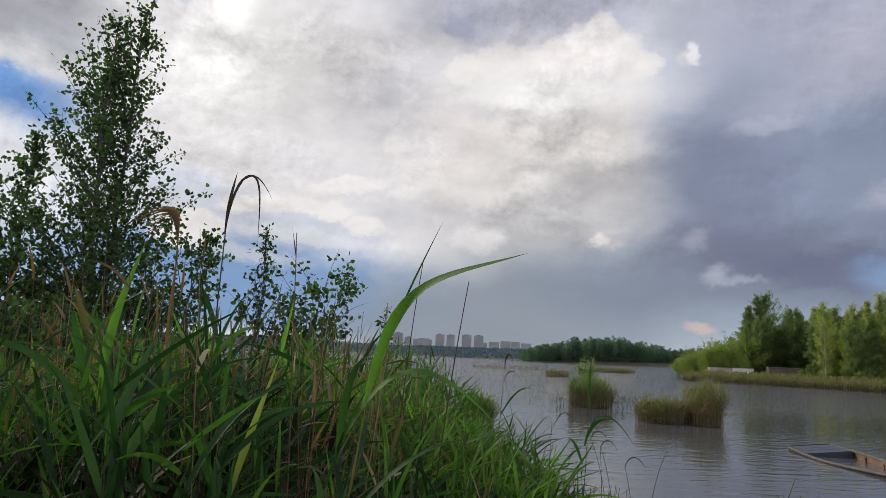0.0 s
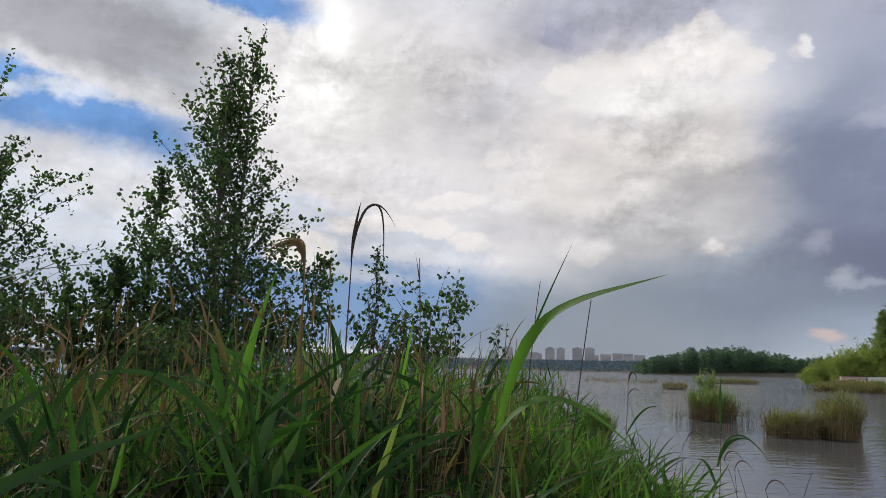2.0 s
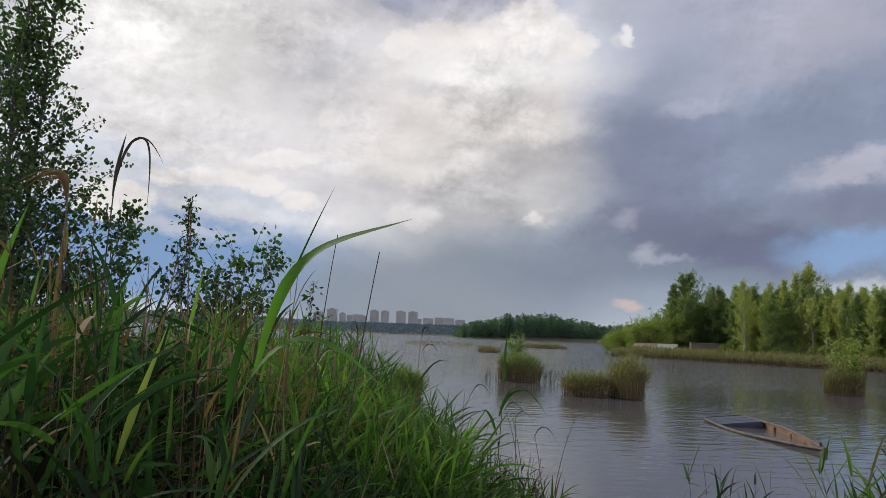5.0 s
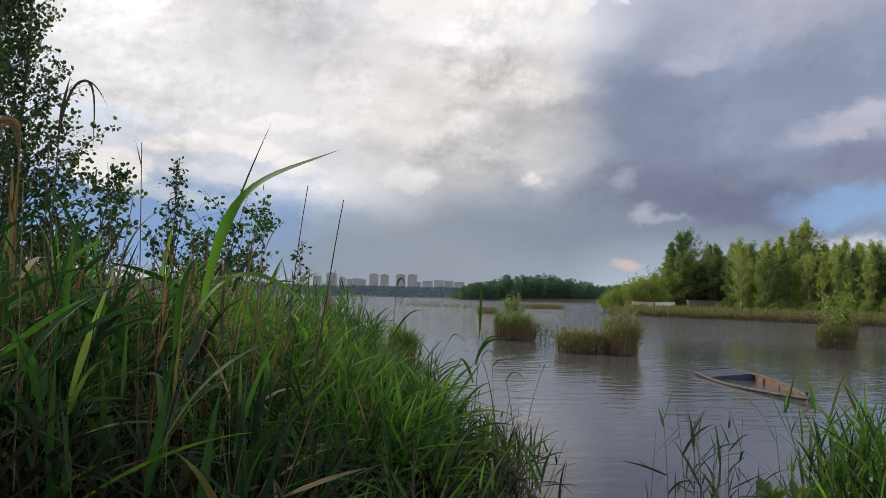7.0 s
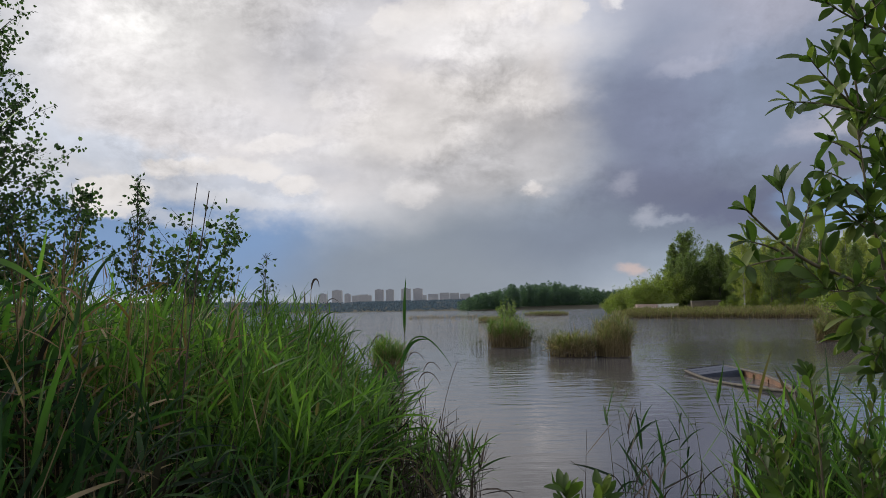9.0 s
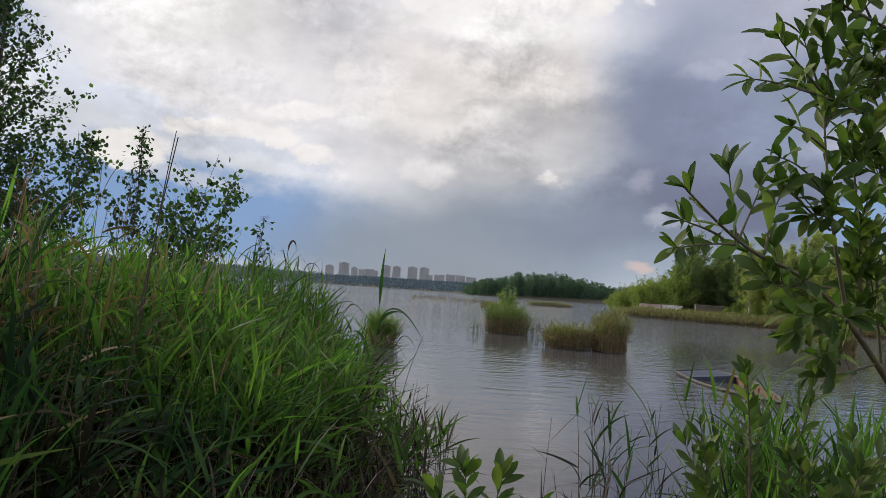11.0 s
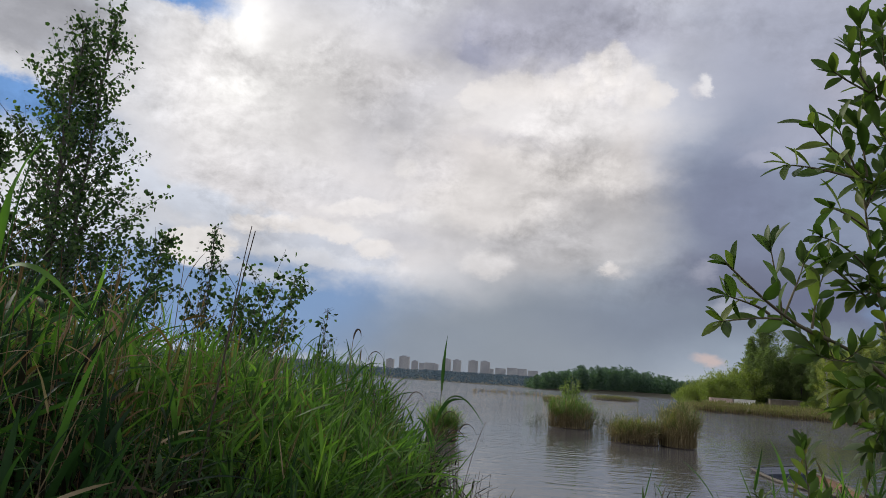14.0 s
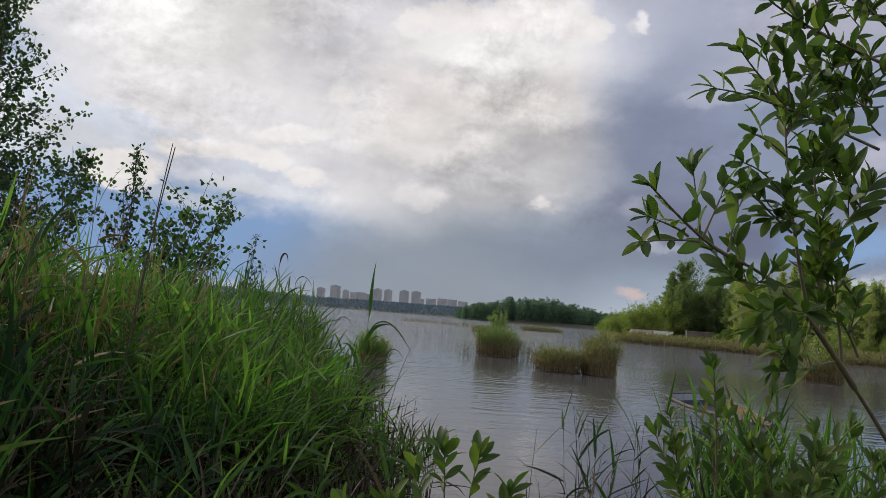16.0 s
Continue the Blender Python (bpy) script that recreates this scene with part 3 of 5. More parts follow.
def box(bm, x0, x1, y0, y1, z0, z1, bevel=0.0):
    r = bmesh.ops.create_cube(bm, size=1, matrix=Matrix.LocRotScale(((x0 + x1) / 2, (y0 + y1) / 2, (z0 + z1) / 2), None, (x1 - x0, y1 - y0, z1 - z0)))
    if bevel:
        bmesh.ops.bevel(bm, geom=list({e for v in r["verts"] for e in v.link_edges}), offset=bevel, segments=2, affect="EDGES")
    return bm


def tower_block(az, width, rise, depth=2660.0, name="apartment_tower", label="hazy grey apartment tower on the far ridge", crown=True):
    """A far block of flats; rise: its top's elevation in degrees."""
    x = depth * math.tan(radians(az))
    ground = float(ground_height(np.array([x]), np.array([depth]))[0])
    top = depth * math.tan(radians(rise)) + 1.2
    t = thing(name, label, "building", "far city buildings", at=(x, depth, ground))
    h = top - ground
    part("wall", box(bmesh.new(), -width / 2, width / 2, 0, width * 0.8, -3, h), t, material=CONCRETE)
    floors = max(3, int(h / 3.4))
    for i in range(floors):
        z = h * (i + 0.35) / floors
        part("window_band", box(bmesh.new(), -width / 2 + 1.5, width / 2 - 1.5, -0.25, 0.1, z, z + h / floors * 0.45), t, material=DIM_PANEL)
    if crown:
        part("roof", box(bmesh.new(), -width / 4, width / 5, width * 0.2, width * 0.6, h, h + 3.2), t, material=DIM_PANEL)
    return t


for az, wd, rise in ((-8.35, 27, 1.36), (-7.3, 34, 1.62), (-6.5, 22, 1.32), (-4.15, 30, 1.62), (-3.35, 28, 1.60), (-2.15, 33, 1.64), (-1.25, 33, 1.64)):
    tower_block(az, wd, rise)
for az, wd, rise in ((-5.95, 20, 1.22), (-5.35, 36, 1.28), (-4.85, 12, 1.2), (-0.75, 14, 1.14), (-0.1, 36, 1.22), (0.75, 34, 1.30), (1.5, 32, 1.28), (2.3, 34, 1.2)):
    tower_block(az, wd, rise, 2640.0, "apartment_block", "long hazy grey apartment block on the far ridge", False)


# Trees
def limb_path(start, az, rise, length, bend, rows=5):
    s = np.linspace(0, 1, rows)
    a = radians(rise) + radians(bend) * s
    step = length / (rows - 1)
    out = np.concatenate([[0], np.cumsum(np.cos(a[:-1]) * step)])
    up = np.concatenate([[0], np.cumsum(np.sin(a[:-1]) * step)])
    p = np.stack([start[0] + math.cos(az) * out, start[1] + math.sin(az) * out, start[2] + up], -1)
    return p + RNG.normal(size=p.shape) * length * 0.012 * s[:, None]


def make_tree(name, label, category, at, height, profile, limbs, per_limb, leaf_size, leaf, bark, low=0.15, rise=48, trunk=0.05, group="", stems=1, lean=(0, 0), splay=0.2, spread=0.14, twigs=4, droop=0.0, crowd=0.9, broad=0.62):
    """Tapered trunk, limbs and twigs, and a crown of single leaves. profile(u): crown radius in metres at height share u."""
    wood, crown = Batch(), Batch()
    t = thing(name, label, category, group, at=at)
    for k in range(stems):
        ang = 2 * math.pi * k / stems + 0.6
        off = (0.0, 0.0) if stems == 1 else (math.cos(ang), math.sin(ang))
        hk = height * (1 if k == 0 else RNG.uniform(0.6, 0.95))
        s = np.linspace(0, 1, 9)
        wob = RNG.normal(size=(9, 2)).cumsum(0) * height * 0.006
        path = np.stack([lean[0] * s ** 1.5 + off[0] * (0.06 + splay * s * hk) + wob[:, 0] * s, lean[1] * s ** 1.5 + off[1] * (0.06 + splay * s * hk) + wob[:, 1] * s, -0.1 + (hk + 0.1) * s], -1)
        tubes(wood, path[None], [trunk], [trunk * 0.12], 0, 7)
        n = max(3, int(limbs / stems))
        for i in range(n):
            u = low + (0.97 - low) * ((i + RNG.uniform(0, 1)) / n) ** crowd
            start = np.array([np.interp(u, s, path[:, j]) for j in range(3)])
            reach = profile(u) * RNG.uniform(0.65, 1.2)
            az = RNG.uniform(0, 2 * math.pi)
            up = rise + 30 * u * u + RNG.uniform(-16, 16)
            lp = limb_path(start, az, up, max(0.12, reach / max(0.25, math.cos(radians(up - 10)))), RNG.uniform(-30, 10) - droop)
            tubes(wood, lp[None], [trunk * 0.30 * (1 - 0.7 * u) + 0.003], [0.002], 0, 4)
            m = max(3, int(per_limb * (0.35 + reach / max(0.2, profile(0.3)))))
            q = RNG.uniform(0.05, 1.05, m) ** 0.6
            on = np.stack([np.interp(q, np.linspace(0, 1, len(lp)), lp[:, j]) for j in range(3)], -1)
            grp = RNG.integers(0, twigs, m)
            dirs = unit(RNG.normal(size=(twigs, 3)) + [0, 0, 0.25 - droop * 0.02])
            tw0 = RNG.uniform(0.25, 0.9, twigs)
            a0 = np.stack([np.interp(tw0, np.linspace(0, 1, len(lp)), lp[:, j]) for j in range(3)], -1)
            ln = spread * (0.6 + reach)
            tubes(wood, np.stack([a0, a0 + dirs * ln * 0.6, a0 + dirs * ln], 1), np.full(twigs, 0.003), np.full(twigs, 0.0012), 0, 3)
            onto = RNG.uniform(0, 1, m) < 0.6
            place = np.where(onto[:, None], a0[grp] + dirs[grp] * (RNG.uniform(0.1, 1.05, m) * ln)[:, None], on) + RNG.normal(size=(m, 3)) * leaf_size * 0.6
            leaflets(crown, place, RNG.normal(size=(m, 3)) + [0, 0, -0.35], leaf_size * RNG.uniform(0.65, 1.25, m), 0, broad)
    part("trunk", wood.mesh("trunk", [bark]), t, "thin grey trunk and limbs")
    part("crown", crown.mesh("crown", [leaf]), t, "many small leaves with gaps")
    return t


def spindle(full, point=0.35, base=0.5, taper=0.85):
    """Crown radius that swells from base to the share point and tapers off upward."""
    return lambda u: full * (base + (1 - base) * min(1, u / point)) if u < point else full * max(0.06, 1 - (u - point) / (1 - point)) ** taper


def bank(x, y):
    return float(max(0.0, ground_height(np.array([float(x)]), np.array([float(y)]))[0]))


def on_ground(x, y):
    return (x, y, bank(x, y) - 0.02)


make_tree("birch_tree", "tall slender young birch dark against the sky, on the shore", "tree", on_ground(-6.2, 11.5), 7.0, spindle(1.65, 0.24, 0.95, 0.78), 190, 62, 0.072, BIRCH_LEAF, BARK, 0.10, 42, 0.055, "birches on the shore", lean=(0.16, 0), splay=0.038, stems=3, crowd=1.0, spread=0.2, twigs=5, broad=0.85)
make_tree("birch_tree", "smaller young birch with an open crown, beside the tall birch", "tree", on_ground(-7.75, 11.4), 4.85, spindle(0.95, 0.35, 0.95), 90, 62, 0.074, BIRCH_LEAF, BARK, 0.15, 42, 0.04, "birches on the shore", lean=(-0.1, 0), splay=0.07, stems=2, crowd=1.0, spread=0.2, twigs=5, broad=0.85)
make_tree("birch_tree", "spreading birch with drooping twigs at the reed bed's edge", "tree", on_ground(-9.7, 9.2), 4.2, spindle(1.9, 0.55, 0.8), 165, 100, 0.068, BIRCH_LEAF, BARK, 0.2, 38, 0.05, "birches on the shore", stems=2, splay=0.16, droop=6, broad=0.8)
make_tree("alder_bush", "dark leafy alder bush beside the tall birch", "bush", on_ground(-4.75, 10.8), 3.1, spindle(0.95, 0.5, 0.8), 76, 36, 0.074, BIRCH_LEAF, BARK, 0.15, 36, 0.03, "bushes on the shore", stems=3, broad=0.8)
make_tree("alder_bush", "low dark bush between the birches", "bush", on_ground(-8.5, 11.2), 3.0, spindle(1.05, 0.5, 0.8), 75, 38, 0.085, BIRCH_LEAF, BARK, 0.1, 34, 0.03, "bushes on the shore", stems=3, broad=0.8)
make_tree("alder_bush", "low dark bush under the tall birch", "bush", on_ground(-6.6, 10.9), 2.3, spindle(1.1, 0.5, 0.8), 75, 38, 0.085, BIRCH_LEAF, BARK, 0.1, 34, 0.03, "bushes on the shore", stems=3, broad=0.8)
make_tree("alder_bush", "low leafy bush at the reed bed's edge", "bush", on_ground(-10.6, 10.4), 2.6, spindle(1.1, 0.5, 0.8), 80, 48, 0.085, BIRCH_LEAF, BARK, 0.1, 34, 0.03, "bushes on the shore", stems=3, broad=0.8)
make_tree("alder_bush", "low dark bush among the reeds", "bush", on_ground(-7.4, 7.9), 1.95, spindle(1.0, 0.5, 0.8), 80, 44, 0.075, BIRCH_LEAF, BARK, 0.1, 34, 0.025, "bushes on the shore", stems=4, broad=0.8)
make_tree("alder_bush", "low dark bush among the reeds", "bush", on_ground(-5.2, 8.6), 1.8, spindle(0.9, 0.5, 0.8), 70, 44, 0.075, BIRCH_LEAF, BARK, 0.1, 34, 0.025, "bushes on the shore", stems=4, broad=0.8)
make_tree("willow_sapling", "thin upright sapling with few leaves", "sapling", on_ground(-2.85, 9.7), 2.9, spindle(0.34, 0.4, 0.9), 34, 13, 0.075, BIRCH_LEAF, BARK, 0.3, 55, 0.015, "bushes on the shore")
make_tree("alder_bush", "open alder bush leaning out at the reeds' end", "bush", on_ground(-2.55, 10.3), 2.35, spindle(1.0, 0.6, 0.6), 70, 30, 0.074, BIRCH_LEAF, BARK, 0.15, 34, 0.022, "bushes on the shore", stems=4, lean=(0.2, 0), broad=0.8)
make_tree("willow_sapling", "small thin sapling among the reed tips", "sapling", on_ground(-1.1, 9.1), 1.85, spindle(0.2, 0.4, 0.9), 14, 8, 0.07, BIRCH_LEAF, BARK, 0.4, 55, 0.01, "bushes on the shore")


# Far bank on the right: trees, osiers, reeds, sheds
def bank_tree(label, x, y, height, full, leaf, bark, point=0.28, base=0.85, limbs=56, per=84, size=0.2, group="trees on the far bank", name="bank_tree", cat="tree", stems=1):
    return make_tree(name, label, cat, on_ground(x, y), height, spindle(full, point, base, 0.75), limbs, per, size, leaf, bark, 0.08, 45, height * 0.011, group, stems=stems, spread=0.24, twigs=5)


dark = [bank_tree("dark green broad alder on the far bank", 27 + i, 84, 8.2 + 0.5 * i, 1.6 + 0.35 * i, ALDER_LEAF, BARK, 0.34 + 0.1 * i, 0.7, 64, 120, 0.17) for i in range(3)]
light = [bank_tree("tall yellow-green birch on the far bank", 34 + i, 70, 8.0 + 0.5 * i, 1.15 + 0.22 * i, SUNNY_LEAF, BIRCH_BARK, 0.34 + 0.07 * i, 0.6, 64, 105, 0.15) for i in range(4)]
osier = [bank_tree("rounded yellow-green osier bush on the far bank", 24 + i, 88, 3.3, 1.9, OSIER_LEAF, BARK, 0.45, 0.95, 66, 70, 0.17, "osiers on the far bank", "osier_bush", "bush", 3) for i in range(3)]


def plant(models, az, depth, scale):
    x = 0.8 + depth * math.tan(radians(az))
    m = models[int(RNG.integers(0, len(models)))]
    return copy_thing(m, Matrix.LocRotScale(on_ground(x, depth), Euler((0, 0, RNG.uniform(0, 6.28))), [scale] * 3))


for az in np.arange(17.4, 22.8, 0.34):
    for row in range(2):
        plant(dark, az + RNG.uniform(-0.25, 0.25), 87.5 + 6 * row + RNG.uniform(-2, 2), np.interp(az, [17.4, 18.4, 20.5], [0.60, 0.74, 0.84]) * RNG.uniform(0.75, 1.0))
for az in np.arange(21.9, 40, 0.34):
    for row in range(3):
        d = np.interp(az, [22, 28, 34, 40], [76, 66, 58, 50]) + 6 * row + RNG.uniform(-2, 2)
        plant(light if RNG.uniform() < 0.65 else dark, az + RNG.uniform(-0.3, 0.3), d, RNG.uniform(0.58, 0.86) * d / 80)
for az in np.arange(12.9, 18.2, 0.36):
    d = RNG.uniform(84, 96) if az > 14 else RNG.uniform(90, 100)
    plant(osier, az, d, np.interp(az, [12.7, 14.5, 18], [0.55, 0.85, 1.05]) * RNG.uniform(0.85, 1.1))
for az in np.arange(14.8, 18.4, 0.4):
    plant(dark if RNG.uniform() < 0.5 else light, az, RNG.uniform(106, 118), np.interp(az, [14.5, 18.4], [0.34, 0.72]) * RNG.uniform(0.9, 1.15))
for az in np.arange(20.8, 40, 0.7):
    d = np.interp(az, [18, 22, 28, 34, 40], [81, 74, 64, 56, 48]) + RNG.uniform(-1.5, 1.5)
    plant(osier, az, d, RNG.uniform(0.22, 0.42))
for m in dark + light + osier:
    m.location.y += 8
    m.location.x += 3
    m.location.z = bank(m.location.x, m.location.y)


def reeds(x, y, z, height, leaves, leaf_len, leaf_w, names, rows=5, fold=0.0, lean=8.0, wind=30.0, stem_r=0.004, first=0.25, limp=1.0):
    """Reed stalks with alternate leaves; names: the batches and slots for stems and leaves."""
    (sb, ss), (lb, ls) = names
    n = len(x)
    tilt, ta = np.radians(np.abs(RNG.normal(0, lean, n))), RNG.uniform(0, 2 * math.pi, n)
    s = np.linspace(0, 1, 4)
    off = (np.tan(tilt) * height)[:, None] * s[None] ** 1.6
    stem = np.stack([x[:, None] + np.cos(ta)[:, None] * off, y[:, None] + np.sin(ta)[:, None] * off, z[:, None] + height[:, None] * s[None]], -1)
    tubes(sb, stem, np.full(n, stem_r), np.full(n, stem_r * 0.35), ss, 3)
    turn = RNG.uniform(0, 360, n)
    for k in range(leaves):
        u = np.clip(first + (1 - first) * (k + RNG.uniform(0, 0.8, n)) / leaves, 0, 0.99)
        i = np.minimum((u * 3).astype(int), 2)
        w = (u * 3 - i)[:, None]
        base = stem[np.arange(n), i] * (1 - w) + stem[np.arange(n), i + 1] * w
        az = turn + 180 * k + RNG.normal(0, 35, n)
        if wind:
            az = np.degrees(np.arctan2(np.sin(np.radians(az)), np.cos(np.radians(az)) + 0.22))
        grow = 0.7 + 0.5 * np.sin(np.pi * np.clip(u, 0.1, 0.95))
        blades(lb, base, az, RNG.uniform(76 - 72 * min(1.0, limp), 74, n) + 14 * u * u, leaf_len * grow * RNG.uniform(0.5, 1.25, n), leaf_w * RNG.uniform(0.5, 1.3, n) * (1.1 - 0.3 * u), RNG.uniform(-5, 100, n) * limp * (1.2 - 0.6 * u), rows, ls, fold)


BANK_GRASS = leafy("bank grass", (0.0, (0.105, 0.11, 0.045)), (1.0, (0.23, 0.20, 0.10)), through=0.4, gloss=0.7)
# the fringe of reeds along the far bank
b = Batch()
n = 2600
ry = between(45, 100, n)
rx = np.interp(ry, [45, 56, 62, 68, 73, 80, 95, 100], [32.5, 28.5, 26.5, 22.5, 18.6, 20.0, 27, 30]) + between(-0.4, 3.2, n)
reeds(rx, ry, np.maximum(0, ground_height(rx, ry)), between(0.35, 0.8, n) * np.where(ry > 80, 0.6, 1), 5, 0.4, 0.045, ((b, 1), (b, 0)), 3, lean=6, stem_r=0.015, first=0.45)
reeds(rx, ry + 0.3, np.maximum(0, ground_height(rx, ry)), between(0.35, 0.75, n) * np.where(ry > 80, 0.6, 1), 2, 0.4, 0.045, ((b, 1), (b, 1)), 3, lean=6, stem_r=0.02, first=0.3)
tagged(new("bank_reeds", b.mesh("bank_reeds", [BANK_GRASS, STRAW])), "pale green and straw reed fringe along the far bank", "reeds", kind="stuff")
b = Batch()
n = 6000
gy = between(40, 100, n)
gx = np.interp(gy, [40, 45, 56, 62, 68, 73, 80, 95, 100], [34, 32.5, 28.5, 26.5, 22.5, 18.6, 20.0, 27, 30]) + 1 + between(0, 1, n) ** 1.4 * 11
base = np.stack([gx, gy, np.maximum(0, ground_height(gx, gy))], -1)
blades(b, base, between(0, 360, n), between(60, 88, n), between(0.3, 0.8, n), between(0.08, 0.18, n), between(10, 60, n), 3)
tagged(new("bank_grass", b.mesh("bank_grass", [BANK_GRASS])), "tall yellow-green grass on the far bank", "grass", kind="stuff")

SHED_BRICK = solid("weathered pinkish brick", (0.42, 0.29, 0.26), (0.68, 0.54, 0.49), 2, 0.9, 0.3)
SHED_WHITE = solid("whitewashed panel", (0.70, 0.68, 0.65), (0.86, 0.84, 0.81), 1.5, 0.85, 0.2)
SHED_ROOF = solid("grey slate roof", (0.16, 0.14, 0.13), (0.30, 0.27, 0.25), 3, 0.85, 0.3)
SHED_DARK = solid("dark boarding", (0.09, 0.075, 0.06), (0.20, 0.165, 0.13), 4, 0.9, 0.3)


def shed(name, label, x, y, w, d, h, wall, openings, turn):
    t = thing(name, label, "shed", "sheds on the far bank", at=(x, y, bank(x, y) - 0.05))
    t.rotation_euler.z = radians(turn)
    part("wall", box(bmesh.new(), 0, w, 0, d, 0, h, 0.02), t, material=wall)
    part("roof", box(bmesh.new(), -0.04, w + 0.04, -0.05, d + 0.05, h, h + 0.07, 0.015), t, "flat weathered roof", SHED_ROOF if wall is SHED_DARK else wall)
    for x0, wd, z0, z1 in openings:
        part("door", box(bmesh.new(), x0, x0 + wd, -0.03, 0.05, z0, z1), t, "dark boarded door", SHED_DARK)
    return t


shed("brick_shed", "low weathered pink brick shed on the far bank", 23.1, 83.6, 2.25, 3, 1.22, SHED_BRICK, ((0.75, 0.5, 0.35, 1.0),), -8)
shed("white_shed", "low whitewashed shed beside the brick one", 25.42, 83.2, 2.1, 2.6, 0.98, SHED_WHITE, (), -8)
shed("board_shed", "low brown boarded hut behind the bank reeds", 28.2, 80.5, 2.9, 2.6, 1.12, SHED_DARK, ((1.5, 0.8, 0.1, 1.0),), -14)


# Reed islets in the lake
def islet(label, x, y, rx, ry, height, n, straw, green, bushy=0.0):
    t = thing("reed_islet", label, "reeds", "reed islets in the lake", at=(x, y, 0))
    root = Batch()
    th = np.linspace(0, 2 * math.pi, 25)[:-1]
    prof = [(0.9, -0.3), (0.93, -0.03), (0.86, 0.02), (0.6, 0.06), (0.05, 0.08)]
    wob = 1 + 0.07 * np.sin(3 * th + x) + 0.05 * np.sin(5 * th)
    root.grid(np.stack([np.stack([np.cos(th) * rx * r * wob, np.sin(th) * ry * r * wob, np.full(24, z)], -1) for r, z in prof])[None], 0, closed=True)
    part("root_mat", root.mesh("root_mat", [PEAT]), t, "dark wet root mat")
    a, r = RNG.uniform(0, 2 * math.pi, n), np.sqrt(RNG.uniform(0, 1, n))
    px, py = np.cos(a) * r * rx, np.sin(a) * r * ry
    hs = height * (0.42 + 0.42 * RNG.uniform(0, 1, n) ** 1.2 + 0.13 * np.sin(px * 6 / rx + x) * np.sin(py * 3 / ry + y)) * (1.0 - 0.25 * r ** 3) * (1 + bushy * np.clip(px / rx, -1, 1))
    old = Batch()
    m = int(n * straw)
    reeds(px[:m], py[:m], np.full(m, 0.02), hs[:m] * 0.92, 4, 0.26, 0.013, ((old, 0), (old, 0)), 3, lean=11, stem_r=0.005, first=0.3)
    part("old_growth", old.mesh("old_growth", [ISLE_STRAW]), t, "straw-coloured old stalks")
    fresh = Batch()
    reeds(px[m:], py[m:], np.full(n - m, 0.02), hs[m:] * RNG.uniform(0.8, 1.12, n - m), 6, 0.30, 0.015, ((fresh, 1), (fresh, 0)), 4, lean=13, stem_r=0.005, first=0.66, limp=0.75)
    part("fresh_growth", fresh.mesh("fresh_growth", [green, ISLE_STRAW]), t, "green leaf tops bent by the wind")
    return t


islet("round reed islet, fresh green over straw stalks", 3.22, 23.5, 0.66, 0.55, 1.12, 620, 0.5, ISLE_GREEN)
islet("long low reed islet, straw-yellow with green tips", 4.30, 18.4, 0.64, 0.42, 0.66, 640, 0.72, ISLE_LEAF, 0.05)
islet("taller straw-yellow reed islet beside a lower one", 5.24, 18.35, 0.40, 0.7, 1.22, 620, 0.64, ISLE_LEAF, 0.12)
islet("straw-brown reed islet with a small bush on it", 13.25, 23.3, 0.6, 0.5, 1.0, 700, 0.6, ISLE_LEAF)
islet("small distant reed tuft", 5.7, 66.9, 1.0, 0.9, 0.75, 400, 0.7, ISLE_LEAF)
islet("long distant reed bar", 17.6, 114, 3.4, 1.3, 0.9, 1300, 0.4, ISLE_LEAF)
islet("small green reed tuft at the end of the reed bed", 0.0, 15.2, 0.32, 0.3, 0.72, 260, 0.3, ISLE_GREEN)
make_tree("osier_bush", "small yellow-green bush on a reed islet", "bush", (13.45, 23.5, 0.05), 1.5, spindle(0.55, 0.5, 0.7), 40, 26, 0.10, OSIER_LEAF, BARK, 0.2, 50, 0.02, "islet bushes", stems=3)
make_tree("osier_bush", "small thin bush rising behind a reed islet", "bush", (3.6, 27.6, 0.05), 1.2, spindle(0.36, 0.5, 0.6), 36, 22, 0.09, ALDER_LEAF, BARK, 0.3, 60, 0.02, "islet bushes", stems=3)
islet("small reed tuft round a thin bush", 3.6, 27.6, 0.35, 0.3, 0.6, 200, 0.5, REED)
# sparse stalks standing in open water
b = Batch()
n = 90
sx, sy = 4.0 + RNG.normal(0, 0.30, n), 23.4 + RNG.normal(0, 0.3, n)
reeds(sx, sy, np.full(n, -0.02), between(0.2, 0.6, n), 3, 0.22, 0.012, ((b, 0), (b, 0)), 3, lean=16, stem_r=0.003, first=0.3)
n = 40
sx, sy = 2.3 + RNG.normal(0, 0.15, n), 23.6 + RNG.normal(0, 0.2, n)
reeds(sx, sy, np.full(n, -0.02), between(0.2, 0.5, n), 2, 0.15, 0.01, ((b, 0), (b, 0)), 3, lean=8, stem_r=0.003, first=0.3)
n = 260
sy = between(95, 125, n)
sx = sy * np.tan(np.radians(between(-1.5, 3.6, n)))
reeds(sx, sy, np.full(n, -0.02), between(0.2, 0.55, n), 2, 0.3, 0.04, ((b, 1), (b, 1)), 2, lean=12, stem_r=0.015, first=0.3)
tagged(new("water_stalks", b.mesh("water_stalks", [REED_STEM, STRAW])), "sparse thin reed stalks standing in open water", "reeds", kind="stuff")


# The half-sunk boat
BOAT_SIDE = solid("weathered pale wood", (0.04, 0.034, 0.028), (0.14, 0.12, 0.095), 9, 0.8, 0.4, (1, 1, 1))
BOAT_IN = solid("rust-brown wet planks", (0.07, 0.036, 0.022), (0.24, 0.125, 0.068), 5, 0.6, 0.4)
